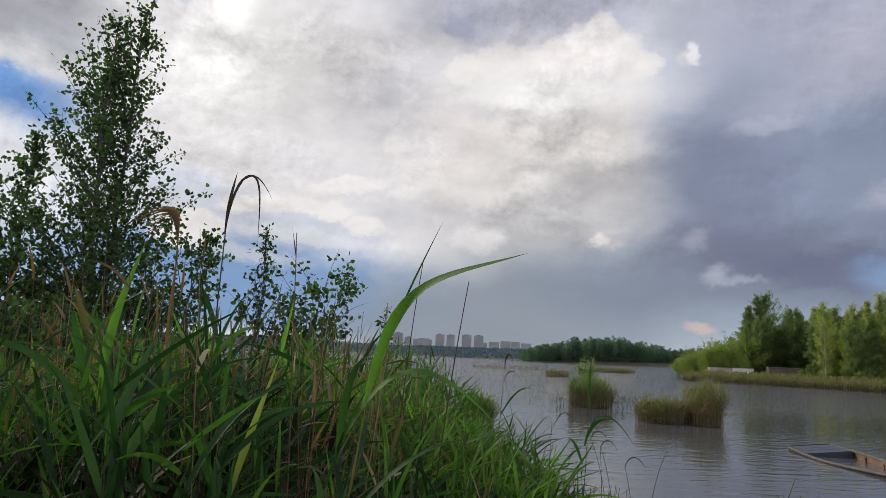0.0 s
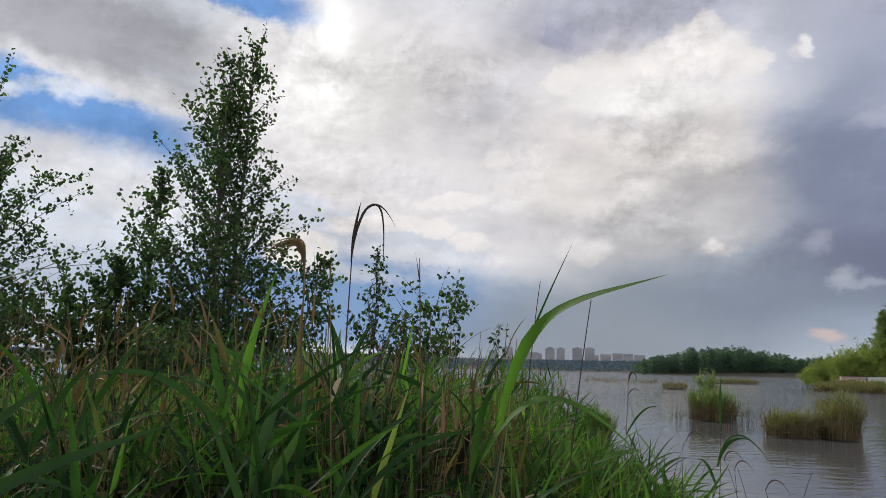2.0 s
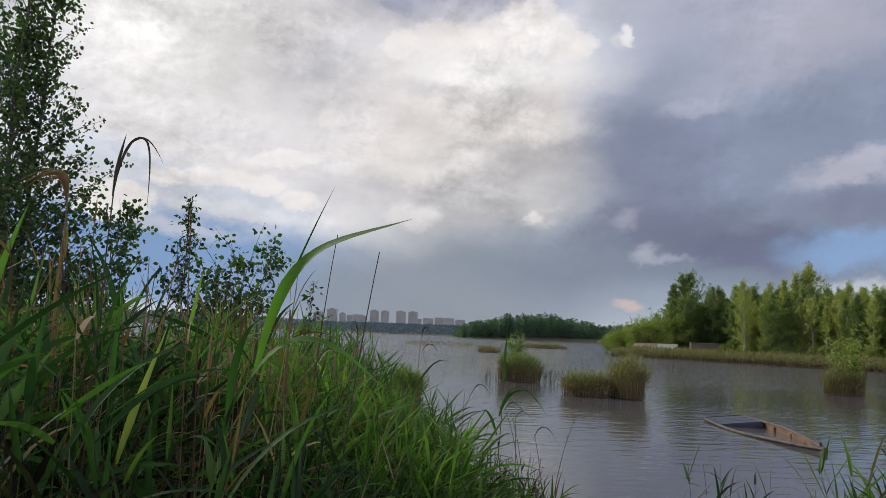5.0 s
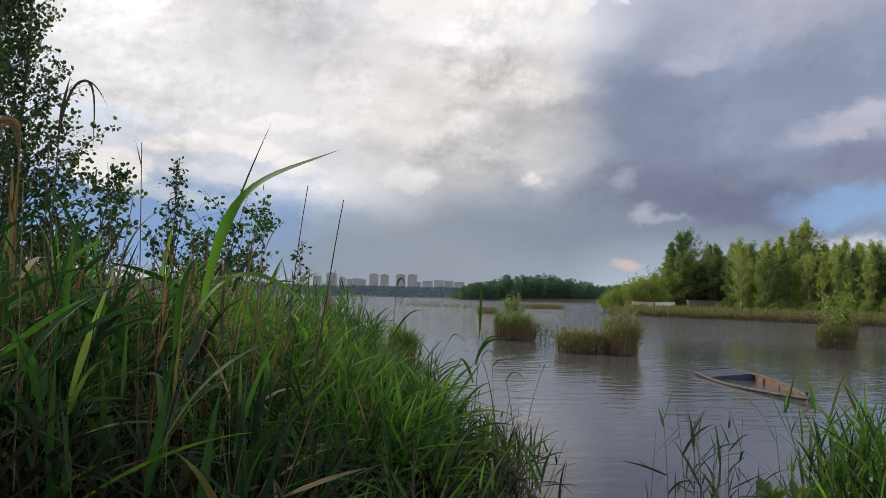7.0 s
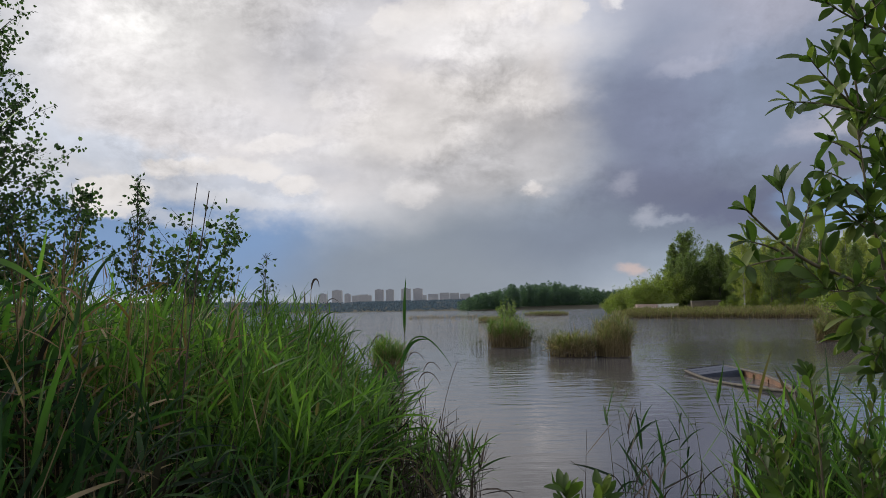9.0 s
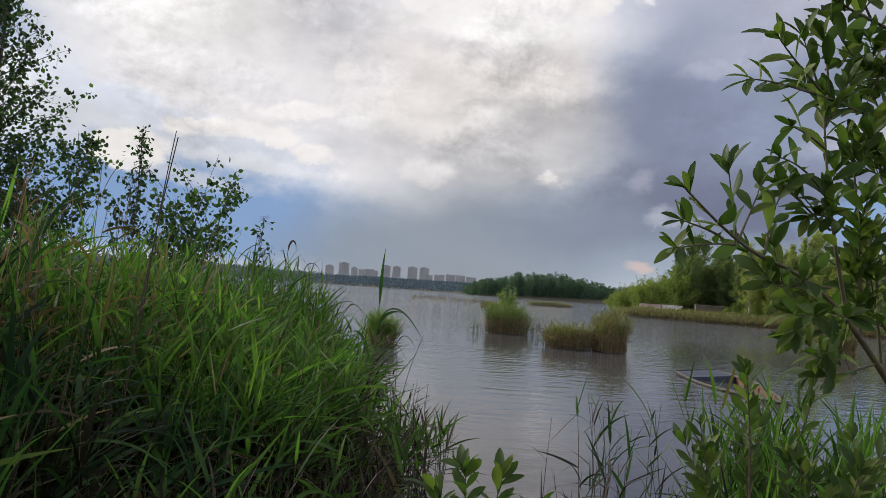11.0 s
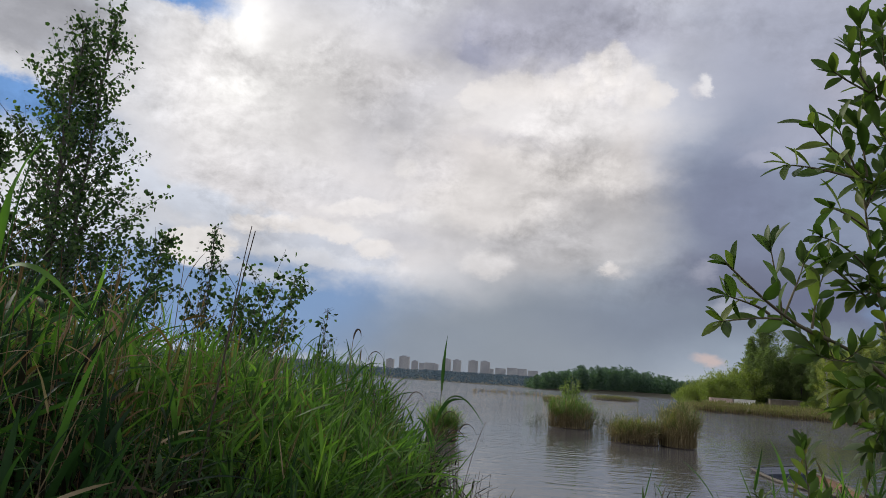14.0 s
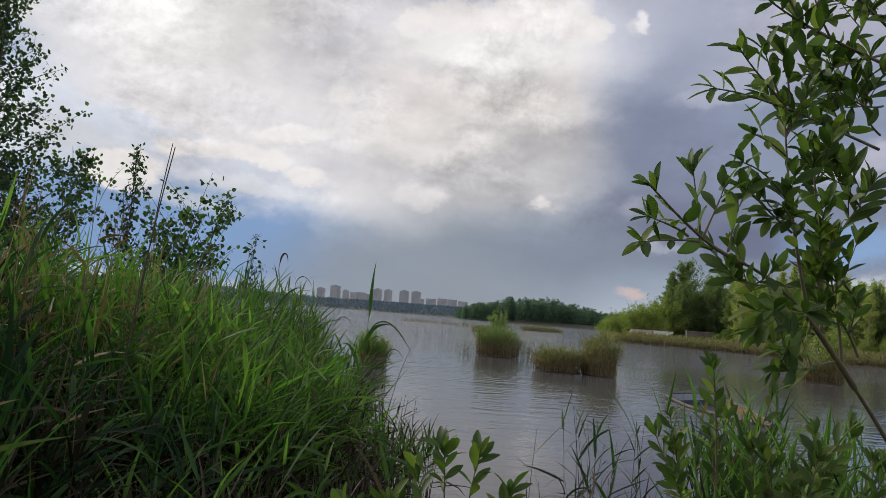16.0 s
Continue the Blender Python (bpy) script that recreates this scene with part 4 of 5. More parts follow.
BOAT_DECK = solid("blue-grey painted deck", (0.022, 0.028, 0.05), (0.05, 0.062, 0.095), 5, 0.75, 0.2)
BOAT_TAR = solid("dark tarred hull", (0.012, 0.011, 0.010), (0.05, 0.045, 0.04), 6, 0.5, 0.3)


def rowing_boat(x, y, turn):
    """Flat-bottomed; stern at its own origin, bow along +x."""
    t = thing("rowing_boat", "old wooden rowing boat, half sunk, with blue-grey stern deck", "boat", at=(x, y, -0.165))
    t.rotation_euler = (radians(6), radians(1.0), radians(turn))
    L, rows = 3.75, 15
    s = np.linspace(0, 1, rows)
    half = 0.39 * (1 - np.clip((s - 0.35) / 0.65, 0, 1) ** 1.9) * (0.86 + 0.14 * np.sin(np.pi * np.clip(s * 1.4, 0, 1))) + 0.012
    top = 0.24 + 0.05 * s ** 2
    for sgn, name in ((1, "side"), (-1, "side")):
        h, i, r = Batch(), Batch(), Batch()
        lo = np.stack([s * L, sgn * half * 0.85, np.full(rows, -0.16)], -1)
        md = np.stack([s * L, sgn * half * 0.96, np.full(rows, 0.06)], -1)
        hi = np.stack([s * L, sgn * half, top], -1)
        h.grid(np.stack([lo, md, hi], 1)[None])
        part("side", h.mesh("side", [BOAT_TAR]), t, "dark tarred side plank")
        w = np.array([0, sgn * 0.022, 0])
        i.grid(np.stack([lo - w, md - w, hi - w], 1)[None])
        part("inner_side", i.mesh("inner_side", [BOAT_IN]), t, "rust-brown inner plank")
        out, inn = hi + np.array([0, sgn * 0.016, 0]), hi - np.array([0, sgn * 0.034, 0])
        up = np.array([0, 0, 0.018])
        r.grid(np.stack([inn, inn + up, out + up, out - up * 0.8, inn], 1)[None])
        part("gunwale", r.mesh("gunwale", [BOAT_SIDE]), t, "pale weathered gunwale")
    fl = Batch()
    fl.grid(np.stack([np.stack([s * L, half * 0.85, np.full(rows, -0.10)], -1), np.stack([s * L, -half * 0.85, np.full(rows, -0.10)], -1)], 1)[None])
    part("floor", fl.mesh("floor", [BOAT_IN]), t)
    part("transom", box(bmesh.new(), -0.03, 0.0, -0.33, 0.33, -0.16, 0.27, 0.008), t, "dark stern board", BOAT_TAR)
    for k in range(3):
        part("deck_board", box(bmesh.new(), 0.02 + 0.29 * k, 0.30 + 0.29 * k, -0.325 - 0.008 * k, 0.325 + 0.008 * k, 0.235, 0.262, 0.006), t, "blue-grey painted board", BOAT_DECK)
    part("deck_front", box(bmesh.new(), 0.87, 0.895, -0.345, 0.345, 0.10, 0.245, 0.005), t, "dark deck edge", BOAT_DECK)
    for px in (1.45, 2.35):
        part("thwart", box(bmesh.new(), px, px + 0.17, -0.365, 0.365, 0.12, 0.15, 0.006) if px < 2 else box(bmesh.new(), px, px + 0.14, -0.29, 0.29, 0.12, 0.15, 0.006), t, "worn seat board", BOAT_IN)
    for px in (0.6, 1.25, 1.95, 2.7):
        for sgn in (1, -1):
            hh = float(np.interp(px / L, s, half)) * sgn
            part("rib", box(bmesh.new(), px, px + 0.045, hh * 0.95 - 0.03, hh * 0.95 + 0.012, -0.12, 0.22, 0.005), t, "", BOAT_IN)
    part("bow_block", box(bmesh.new(), L - 0.12, L + 0.01, -0.035, 0.035, 0.02, 0.315, 0.012), t, "pale bow block", BOAT_SIDE)
    part("bow_ring", box(bmesh.new(), L - 0.12, L - 0.09, -0.015, 0.015, 0.32, 0.37, 0.005), t, "iron mooring ring", BOAT_TAR)
    return t


rowing_boat(5.72, 13.45, -92.0)


# The near reed bed
def bed_height(x, y):
    """How tall the reeds stand."""
    return np.interp(x, [-9, -3, -1.4, -0.6, -0.25, 0.05, 0.3, 0.75, 1.1], [0.95, 0.98, 1.16, 1.22, 1.04, 0.82, 0.67, 0.62, 0.42]) + 0.06 * np.sin(3.1 * x + 1.7 * y)


def scatter(n, x0, x1, y0, y1, keep):
    x, y = between(x0, x1, n), between(y0, y1, n)
    k = keep(x, y)
    return x[k], y[k]


def right_edge(y):
    return np.interp(y, [0.8, 2, 3, 4.6, 6.6, 8, 10, 12], [0.35, 0.62, 0.85, 1.02, 0.95, 0.55, -0.2, -1.0])


def reed_bed(name, label, n, x0, x1, y0, y1, leaves, rows, fold, leaf_len=0.40, leaf_w=0.023, tall=1.0, first=0.45, inset=(0.30, 99.0), dry=0.4, old=0.0, stalk=None, leaf=None, short=0.5, limp=1.0, thatch=(0.45, 0.62)):
    b = Batch()
    x, y = scatter(n, x0, x1, y0, y1, lambda x, y: (x < right_edge(y) + 0.08 * np.sin(9 * y) - inset[0]) & (x > right_edge(y) - inset[1]) & (np.hypot(x - 0.3, y + 0.2) > 1.45) & (np.sin(4.3 * x + 2 * np.sin(2.9 * y)) * np.sin(3.7 * y + 1.3) > RNG.uniform(-1.1, 0.5, len(x))))
    k = len(x)
    z = np.maximum(-0.05, ground_height(x, y)) - 0.02
    h = bed_height(x, y) * tall * RNG.uniform(short, 1.08, k)
    reeds(x, y, z, h, leaves, leaf_len, leaf_w, ((b, 1), (b, 0)), rows, fold, lean=7, stem_r=0.0035, first=first, limp=limp)
    d = max(1, int(k * dry))
    i = RNG.integers(0, k, d)
    reeds(x[i] + 0.03, y[i] + 0.02, z[i], h[i] * RNG.uniform(0.7, 1.25, d), 2, 0.22, 0.013, ((b, 2), (b, 2)), 4, lean=9, stem_r=0.003, first=0.3)
    if old:  # the brown leaves low on the stems, near black to stand for shade
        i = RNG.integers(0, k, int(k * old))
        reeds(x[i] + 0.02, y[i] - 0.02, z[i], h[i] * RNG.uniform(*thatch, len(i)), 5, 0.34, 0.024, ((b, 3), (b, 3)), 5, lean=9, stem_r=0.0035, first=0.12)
    return tagged(new(name, b.mesh(name, [leaf or REED, REED_STEM, stalk or STRAW, SHADE_BROWN_LEAF])), label, "reeds", kind="stuff")


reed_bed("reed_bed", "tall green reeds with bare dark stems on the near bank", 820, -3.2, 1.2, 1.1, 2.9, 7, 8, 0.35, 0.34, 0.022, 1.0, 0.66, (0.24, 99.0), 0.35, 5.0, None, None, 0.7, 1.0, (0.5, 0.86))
reed_bed("reed_bed", "dense tall green reeds with dry stalks on the near bank", 1900, -4.2, 1.2, 2.9, 4.4, 8, 7, 0.35, 0.34, 0.021, 1.0, 0.60, (0.30, 99.0), 0.25, 2.5, None, LIT_REED, 0.62)
reed_bed("reed_bed", "dense green reeds running out into the lake", 4200, -7.5, 1.2, 4.4, 11.0, 9, 5, 0.0, 0.34, 0.020, 1.0, 0.48, (0.32, 99.0), 0.2, 0.5, None, LIT_REED, 0.55)
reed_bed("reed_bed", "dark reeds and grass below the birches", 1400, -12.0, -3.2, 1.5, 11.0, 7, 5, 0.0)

reed_bed("reed_bed", "thinning reeds with brown stems at the water's edge", 420, -0.2, 1.4, 1.6, 5.2, 5, 7, 0.3, 0.24, 0.018, 1.1, 0.62, (-0.12, 0.35), 1.8, 0.0, DARK_STALK, LIT_REED)
b = Batch()
n = 56
x, y = between(-2.6, -0.5, n), between(1.5, 2.4, n)
k = np.hypot(x - 0.3, y + 0.2) > 1.5
x, y = x[k], y[k]
reeds(x, y, np.zeros(len(x)), bed_height(x, y) * between(0.75, 1.0, len(x)), 5, 0.42, 0.030, ((b, 1), (b, 0)), 9, 0.35, lean=10, stem_r=0.004, first=0.6, limp=1.0)
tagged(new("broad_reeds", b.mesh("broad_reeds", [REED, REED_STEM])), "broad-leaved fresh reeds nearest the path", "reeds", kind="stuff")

# bare brown stems standing in the water along the reeds' edge
b = Batch()
n = 230
y = between(1.5, 4.6, n)
x = right_edge(y) + between(-0.34, 0.12, n)
k = np.hypot(x - 0.3, y + 0.2) > 1.5
x, y = x[k], y[k]
n = len(x)
reeds(x, y, np.full(n, -0.06), between(0.3, 0.72, n), 3, 0.13, 0.010, ((b, 0), (b, 1)), 5, 0.3, lean=13, stem_r=0.0032, first=0.45)
tagged(new("bare_stems", b.mesh("bare_stems", [DARK_STALK, SHADE_BROWN_LEAF])), "bare dark brown reed stems standing in shallow water", "reeds", kind="stuff")

# low grass under the reeds
SEDGE = leafy("sedge", (0.0, (0.03, 0.06, 0.015)), (0.75, (0.07, 0.11, 0.02)), (0.85, (0.16, 0.11, 0.05)), (1.0, (0.24, 0.17, 0.09)), through=0.35)
b = Batch()
x, y = scatter(350, -4.5, -0.8, 1.6, 6.0, lambda x, y: (x < right_edge(y)) & (np.hypot(x - 0.3, y + 0.2) > 1.0))
k = len(x)
blades(b, np.stack([x, y, np.maximum(-0.02, ground_height(x, y)) - 0.01], -1), between(0, 360, k), between(62, 90, k), between(0.3, 0.75, k), between(0.006, 0.014, k), between(20, 110, k), 6)
tagged(new("bank_sedge", b.mesh("bank_sedge", [SEDGE])), "fine green sedge and withered blades between the reed stems", "grass", kind="stuff")

b = Batch()
n = 300
x, y = between(-2.4, -0.1, n), between(1.6, 3.6, n)
reeds(x, y, np.zeros(n), between(0.9, 1.55, n), 3, 0.2, 0.012, ((b, 0), (b, 1)), 5, 0.3, lean=6, stem_r=0.0038, first=0.5)
n = 90
x, y = between(-1.9, -0.1, n), between(1.5, 2.4, n)
reeds(x, y, np.zeros(n), between(1.2, 1.66, n), 2, 0.16, 0.011, ((b, 1), (b, 1)), 5, 0.3, lean=5, stem_r=0.0036, first=0.75)
tagged(new("dead_stalks", b.mesh("dead_stalks", [STRAW, RUST])), "last year's brown dry reed stalks above the green", "reeds", kind="stuff")

# reeds on the right, low, before open water
b = Batch()
n = 130
x, y = 2.42 + RNG.normal(0, 0.15, n), 2.85 + RNG.normal(0, 0.2, n)
reeds(x, y, np.full(n, -0.05), between(0.45, 0.88, n), 7, 0.26, 0.017, ((b, 1), (b, 0)), 6, 0.3, lean=8, stem_r=0.003, first=0.3, limp=0.6)
n = 60
x, y = 2.95 + RNG.normal(0, 0.25, n), 2.9 + RNG.normal(0, 0.25, n)
reeds(x, y, np.full(n, -0.05), between(0.4, 0.85, n), 7, 0.26, 0.017, ((b, 1), (b, 0)), 6, 0.3, lean=8, stem_r=0.003, first=0.3, limp=0.6)
n = 80
x, y = 2.4 + RNG.normal(0, 0.2, n), 2.8 + RNG.normal(0, 0.2, n)
reeds(x, y, np.full(n, -0.05), between(0.25, 0.75, n), 4, 0.24, 0.014, ((b, 2), (b, 2)), 6, 0.3, lean=11, stem_r=0.003, first=0.2)
tagged(new("reed_tuft", b.mesh("reed_tuft", [LIT_REED, REED_STEM, SHADE_BROWN_LEAF])), "low green reed tuft in the shallows", "reeds", kind="stuff")
b = Batch()
n = 9
x, y = 2.05 + RNG.normal(0, 0.13, n), 4.0 + RNG.normal(0, 0.15, n)
reeds(x, y, np.full(n, -0.05), between(0.45, 0.78, n), 5, 0.24, 0.016, ((b, 1), (b, 0)), 6, 0.3, lean=9, stem_r=0.003, first=0.3)
n = 16
x, y = 1.95 + RNG.normal(0, 0.16, n), 3.3 + RNG.normal(0, 0.2, n)
reeds(x, y, np.full(n, -0.05), between(0.4, 0.75, n), 4, 0.2, 0.011, ((b, 2), (b, 2)), 6, 0.3, lean=11, stem_r=0.0025, first=0.3)
tagged(new("reed_tuft", b.mesh("reed_tuft", [REED, REED_STEM, DARK_STALK])), "few thin reeds standing in the shallows", "reeds", kind="stuff")


# Single reeds that stand out
def bezier(points, rows):
    p = [np.array(q, float) for q in points]
    s = np.linspace(0, 1, rows)[:, None]
    if len(p) == 3:
        return p[0] * (1 - s) ** 2 + 2 * p[1] * s * (1 - s) + p[2] * s ** 2
    return p[0] * (1 - s) ** 3 + 3 * p[1] * s * (1 - s) ** 2 + 3 * p[2] * s ** 2 * (1 - s) + p[3] * s ** 3


def blade_mesh(points, width, face=(0.3, -1, 0.4), rows=14, material=None, fold=0.3):
    """One creased leaf along a curve."""
    mid = bezier(points, rows)
    tang = unit(np.gradient(mid, axis=0))
    side = unit(np.cross(tang, np.array(face, float)[None]))
    nor = np.cross(side, tang)
    s = np.linspace(0, 1, rows)[:, None]
    w = width / 2 * (np.minimum(1, 0.35 + 2.2 * s) * (1 - s ** 2.0) + 0.015)
    b = Batch()
    b.grid(np.stack([mid - side * w, mid - nor * w * fold, mid + side * w], 1)[None])
    return b.mesh("leaf", [material or REED])


def reed(label, stem, radius, leaves, material=None, plume=()):
    """A single reed: stem as a curve from the ground up; leaves: (curve, width, facing, material)."""
    t = thing("reed_stalk", label, "reed", "single tall reeds")
    b = Batch()
    tubes(b, bezier(stem, 14)[None], [radius], [radius * 0.4], 0, 6)
    part("stem", b.mesh("stem", [material or REED_STEM]), t)
    for points, width, face, mat in leaves:
        part("leaf", blade_mesh(points, width, face, material=mat), t)
    for points, width in plume:
        part("plume", blade_mesh(points, width, material=DARK_STALK, fold=0.8), t, "withered brown plume")
    return t


FRONT = (0.2, -1, 0.5)
reed("tall fresh reed with one long arching leaf", ((-0.22, 1.6, 0.0), (-0.14, 1.55, 0.6), (-0.08, 1.5, 1.0), (0.02, 1.45, 1.30)), 0.004, (
    (((0.0, 1.45, 1.22), (0.07, 1.36, 1.52), (0.16, 1.25, 1.49), (0.345, 1.1, 1.53)), 0.030, FRONT, BRIGHT_REED),
    (((0.02, 1.45, 1.30), (0.08, 1.38, 1.44), (0.12, 1.34, 1.52), (0.175, 1.3, 1.625)), 0.006, FRONT, REED),
    (((-0.03, 1.42, 1.16), (0.07, 1.36, 1.36), (0.17, 1.34, 1.33), (0.30, 1.33, 1.20)), 0.026, (0, -0.6, 1), BRIGHT_REED),
    (((-0.06, 1.47, 1.08), (-0.04, 1.4, 1.25), (-0.02, 1.37, 1.33), (0.05, 1.3, 1.34)), 0.020, FRONT, REED)))
reed("dry brown reed with a drooping hooked plume", ((-0.42, 1.56, 0.0), (-0.41, 1.55, 0.7), (-0.40, 1.54, 1.25), (-0.385, 1.54, 1.68)), 0.0035, (), DARK_STALK, (
    (((-0.388, 1.54, 1.62), (-0.385, 1.54, 1.70), (-0.375, 1.54, 1.74), (-0.368, 1.54, 1.775)), 0.010),
    (((-0.386, 1.54, 1.64), (-0.37, 1.54, 1.79), (-0.32, 1.54, 1.80), (-0.27, 1.53, 1.70)), 0.008),
    (((-0.36, 1.54, 1.745), (-0.30, 1.54, 1.81), (-0.305, 1.54, 1.70), (-0.30, 1.53, 1.585)), 0.006)))
reed("withered brown reed stalk with rusty sheaths", ((-0.60, 1.8, 0.0), (-0.59, 1.8, 0.6), (-0.62, 1.8, 1.2), (-0.62, 1.8, 1.69)), 0.0045, (
    (((-0.60, 1.8, 0.80), (-0.62, 1.79, 1.0), (-0.63, 1.79, 1.15), (-0.60, 1.78, 1.28)), 0.014, FRONT, RUST),
    (((-0.62, 1.8, 1.25), (-0.63, 1.79, 1.4), (-0.615, 1.79, 1.52), (-0.61, 1.79, 1.62)), 0.010, FRONT, RUST),
    *[(((-0.62, 1.8, 1.62 + 0.008 * k), (-0.63, 1.8, 1.71 + 0.004 * k), (-0.66 - 0.006 * k, 1.8 + 0.006 * (k % 3), 1.73), (-0.68 - 0.011 * k, 1.8 + 0.012 * (k % 4), 1.685 - 0.006 * (k % 5))), 0.006, FRONT, RUST) for k in range(11)]), STRAW)
reed("thin withered brown reed stalk", ((-0.74, 1.9, 0.0), (-0.72, 1.9, 0.6), (-0.73, 1.9, 1.1), (-0.69, 1.9, 1.50)), 0.004, (
    (((-0.73, 1.9, 0.9), (-0.74, 1.88, 1.05), (-0.70, 1.87, 1.15), (-0.66, 1.87, 1.22)), 0.012, FRONT, RUST),), STRAW)
reed("green reed with a broad upright bright leaf", ((-0.74, 1.65, 0.0), (-0.73, 1.64, 0.5), (-0.72, 1.62, 0.9), (-0.70, 1.6, 1.25)), 0.004, (
    (((-0.70, 1.6, 1.22), (-0.69, 1.59, 1.38), (-0.65, 1.58, 1.47), (-0.60, 1.57, 1.60)), 0.028, FRONT, BRIGHT_REED),
    (((-0.72, 1.6, 1.18), (-0.74, 1.55, 1.32), (-0.75, 1.52, 1.42), (-0.735, 1.5, 1.41)), 0.024, FRONT, REED),
    (((-0.71, 1.6, 1.15), (-0.85, 1.55, 1.36), (-0.98, 1.5, 1.36), (-1.1, 1.46, 1.30)), 0.022, FRONT, REED)))
reed("reed with a narrow yellow-green leaf standing up", ((-0.36, 1.55, 0.0), (-0.35, 1.54, 0.4), (-0.33, 1.52, 0.75), (-0.31, 1.5, 1.02)), 0.004, (
    (((-0.31, 1.5, 1.0), (-0.28, 1.49, 1.12), (-0.25, 1.49, 1.2), (-0.215, 1.49, 1.315)), 0.020, FRONT, OSIER_LEAF),
    (((-0.33, 1.5, 0.9), (-0.40, 1.46, 1.02), (-0.48, 1.42, 1.05), (-0.56, 1.4, 1.0)), 0.018, FRONT, REED)))
reed("thin dark reed stalk with an empty top", ((-0.2, 3.25, 0.0), (-0.16, 3.22, 0.6), (-0.12, 3.2, 1.3), (-0.055, 3.2, 1.76)), 0.0045, (), DARK_STALK)
reed("thin dark bare reed stalk above the reeds", ((0.02, 2.6, 0.0), (0.06, 2.58, 0.6), (0.11, 2.56, 1.15), (0.185, 2.56, 1.62)), 0.0045, (), DARK_STALK)
reed("dry reed with a small curled plume", ((0.28, 3.8, 0.0), (0.30, 3.76, 0.6), (0.33, 3.75, 1.05), (0.345, 3.75, 1.34)), 0.0035, (
    (((0.33, 3.75, 1.05), (0.38, 3.73, 1.15), (0.43, 3.72, 1.21), (0.49, 3.71, 1.19)), 0.012, FRONT, REED),), STRAW, (
    (((0.345, 3.75, 1.31), (0.35, 3.75, 1.38), (0.385, 3.75, 1.37), (0.385, 3.74, 1.31)), 0.012),))
reed("tall lone green reed at the water's edge", ((0.73, 3.95, -0.06), (0.76, 3.93, 0.3), (0.79, 3.91, 0.7), (0.80, 3.9, 1.12)), 0.004, (
    (((0.80, 3.9, 1.08), (0.80, 3.9, 1.18), (0.80, 3.9, 1.26), (0.812, 3.9, 1.37)), 0.020, FRONT, REED),
    (((0.79, 3.9, 0.94), (0.83, 3.88, 1.10), (0.92, 3.86, 1.11), (1.04, 3.85, 0.90)), 0.018, (0, -0.7, 1), REED),
    (((0.78, 3.9, 0.90), (0.80, 3.88, 1.02), (0.86, 3.86, 1.06), (0.93, 3.85, 1.04)), 0.022, FRONT, REED),
    (((0.77, 3.9, 0.80), (0.74, 3.88, 0.90), (0.71, 3.86, 0.95), (0.68, 3.85, 0.93)), 0.02, FRONT, REED)))
for k in range(16):
    bx, by = RNG.uniform(-0.1, 0.95), RNG.uniform(2.6, 4.8)
    top = RNG.uniform(0.95, 1.35) * (1.0 if bx < 0.5 else 0.85)
    dx = RNG.uniform(-0.12, 0.16)
    reed("thin bare dark reed stalk at the water's edge", ((bx, by, -0.04), (bx, by, 0.5), (bx + dx * 0.3, by, top * 0.8), (bx + dx, by, top)), 0.0025, (), DARK_STALK, (
        (((bx + dx, by, top - 0.01), (bx + dx + 0.02, by, top + 0.06), (bx + dx + 0.07, by, top + 0.05), (bx + dx + 0.10, by, top - 0.03)), 0.006),) if k % 3 == 0 else ())
reed("near reed with wide leaves arching over the path", ((-0.98, 0.9, 0.1), (-0.96, 0.88, 0.5), (-0.92, 0.85, 0.8), (-0.86, 0.8, 1.05)), 0.004, (
    (((-0.86, 0.80, 1.02), (-0.78, 0.78, 1.18), (-0.70, 0.76, 1.27), (-0.56, 0.74, 1.33)), 0.036, FRONT, REED),
    (((-0.84, 0.82, 1.05), (-0.74, 0.81, 1.17), (-0.60, 0.8, 1.20), (-0.38, 0.79, 1.275)), 0.032, FRONT, REED)))
reed("reed with a long leaf arching level with the eye", ((-1.55, 1.3, 0.1), (-1.5, 1.28, 0.6), (-1.46, 1.25, 1.0), (-1.42, 1.22, 1.35)), 0.004, (
    (((-1.42, 1.22, 1.33), (-1.3, 1.21, 1.50), (-1.1, 1.2, 1.57), (-0.83, 1.2, 1.57)), 0.022, (0, -0.6, 1), REED),
    (((-1.43, 1.22, 1.28), (-1.42, 1.2, 1.42), (-1.35, 1.18, 1.52), (-1.25, 1.16, 1.58)), 0.022, FRONT, REED)))


# The willow by the path
def willow_leaf(length, width, bend):
    rows = 6
    s = np.linspace(0, 1, rows)
    w = width / 2 * np.sin(np.pi * np.clip(0.03 + 0.94 * s ** 1.25, 0, 1)) ** 0.85 + 0.0006
    z = -bend * s ** 2
    b = Batch()
    b.grid(np.stack([np.stack([s * length, -w, z + w * 0.35], -1), np.stack([s * length, 0 * w, z], -1), np.stack([s * length, w, z + w * 0.35], -1)], 1)[None])
    return b


LEAF_MESHES = [willow_leaf(a, w, c).mesh("leaf", [WILLOW_LEAF]) for a, w, c in ((0.056, 0.019, 0.005), (0.063, 0.020, 0.012), (0.049, 0.0175, 0.002), (0.059, 0.0195, 0.016), (0.045, 0.016, 0.004))]
LEAF_RNG = np.random.default_rng(21)
LEAF_SIZE = {}


def along(path, u):
    f = u * (len(path) - 1)
    a = min(int(f), len(path) - 2)
    return path[a] + (path[a + 1] - path[a]) * (f - a), unit(path[a + 1] - path[a])


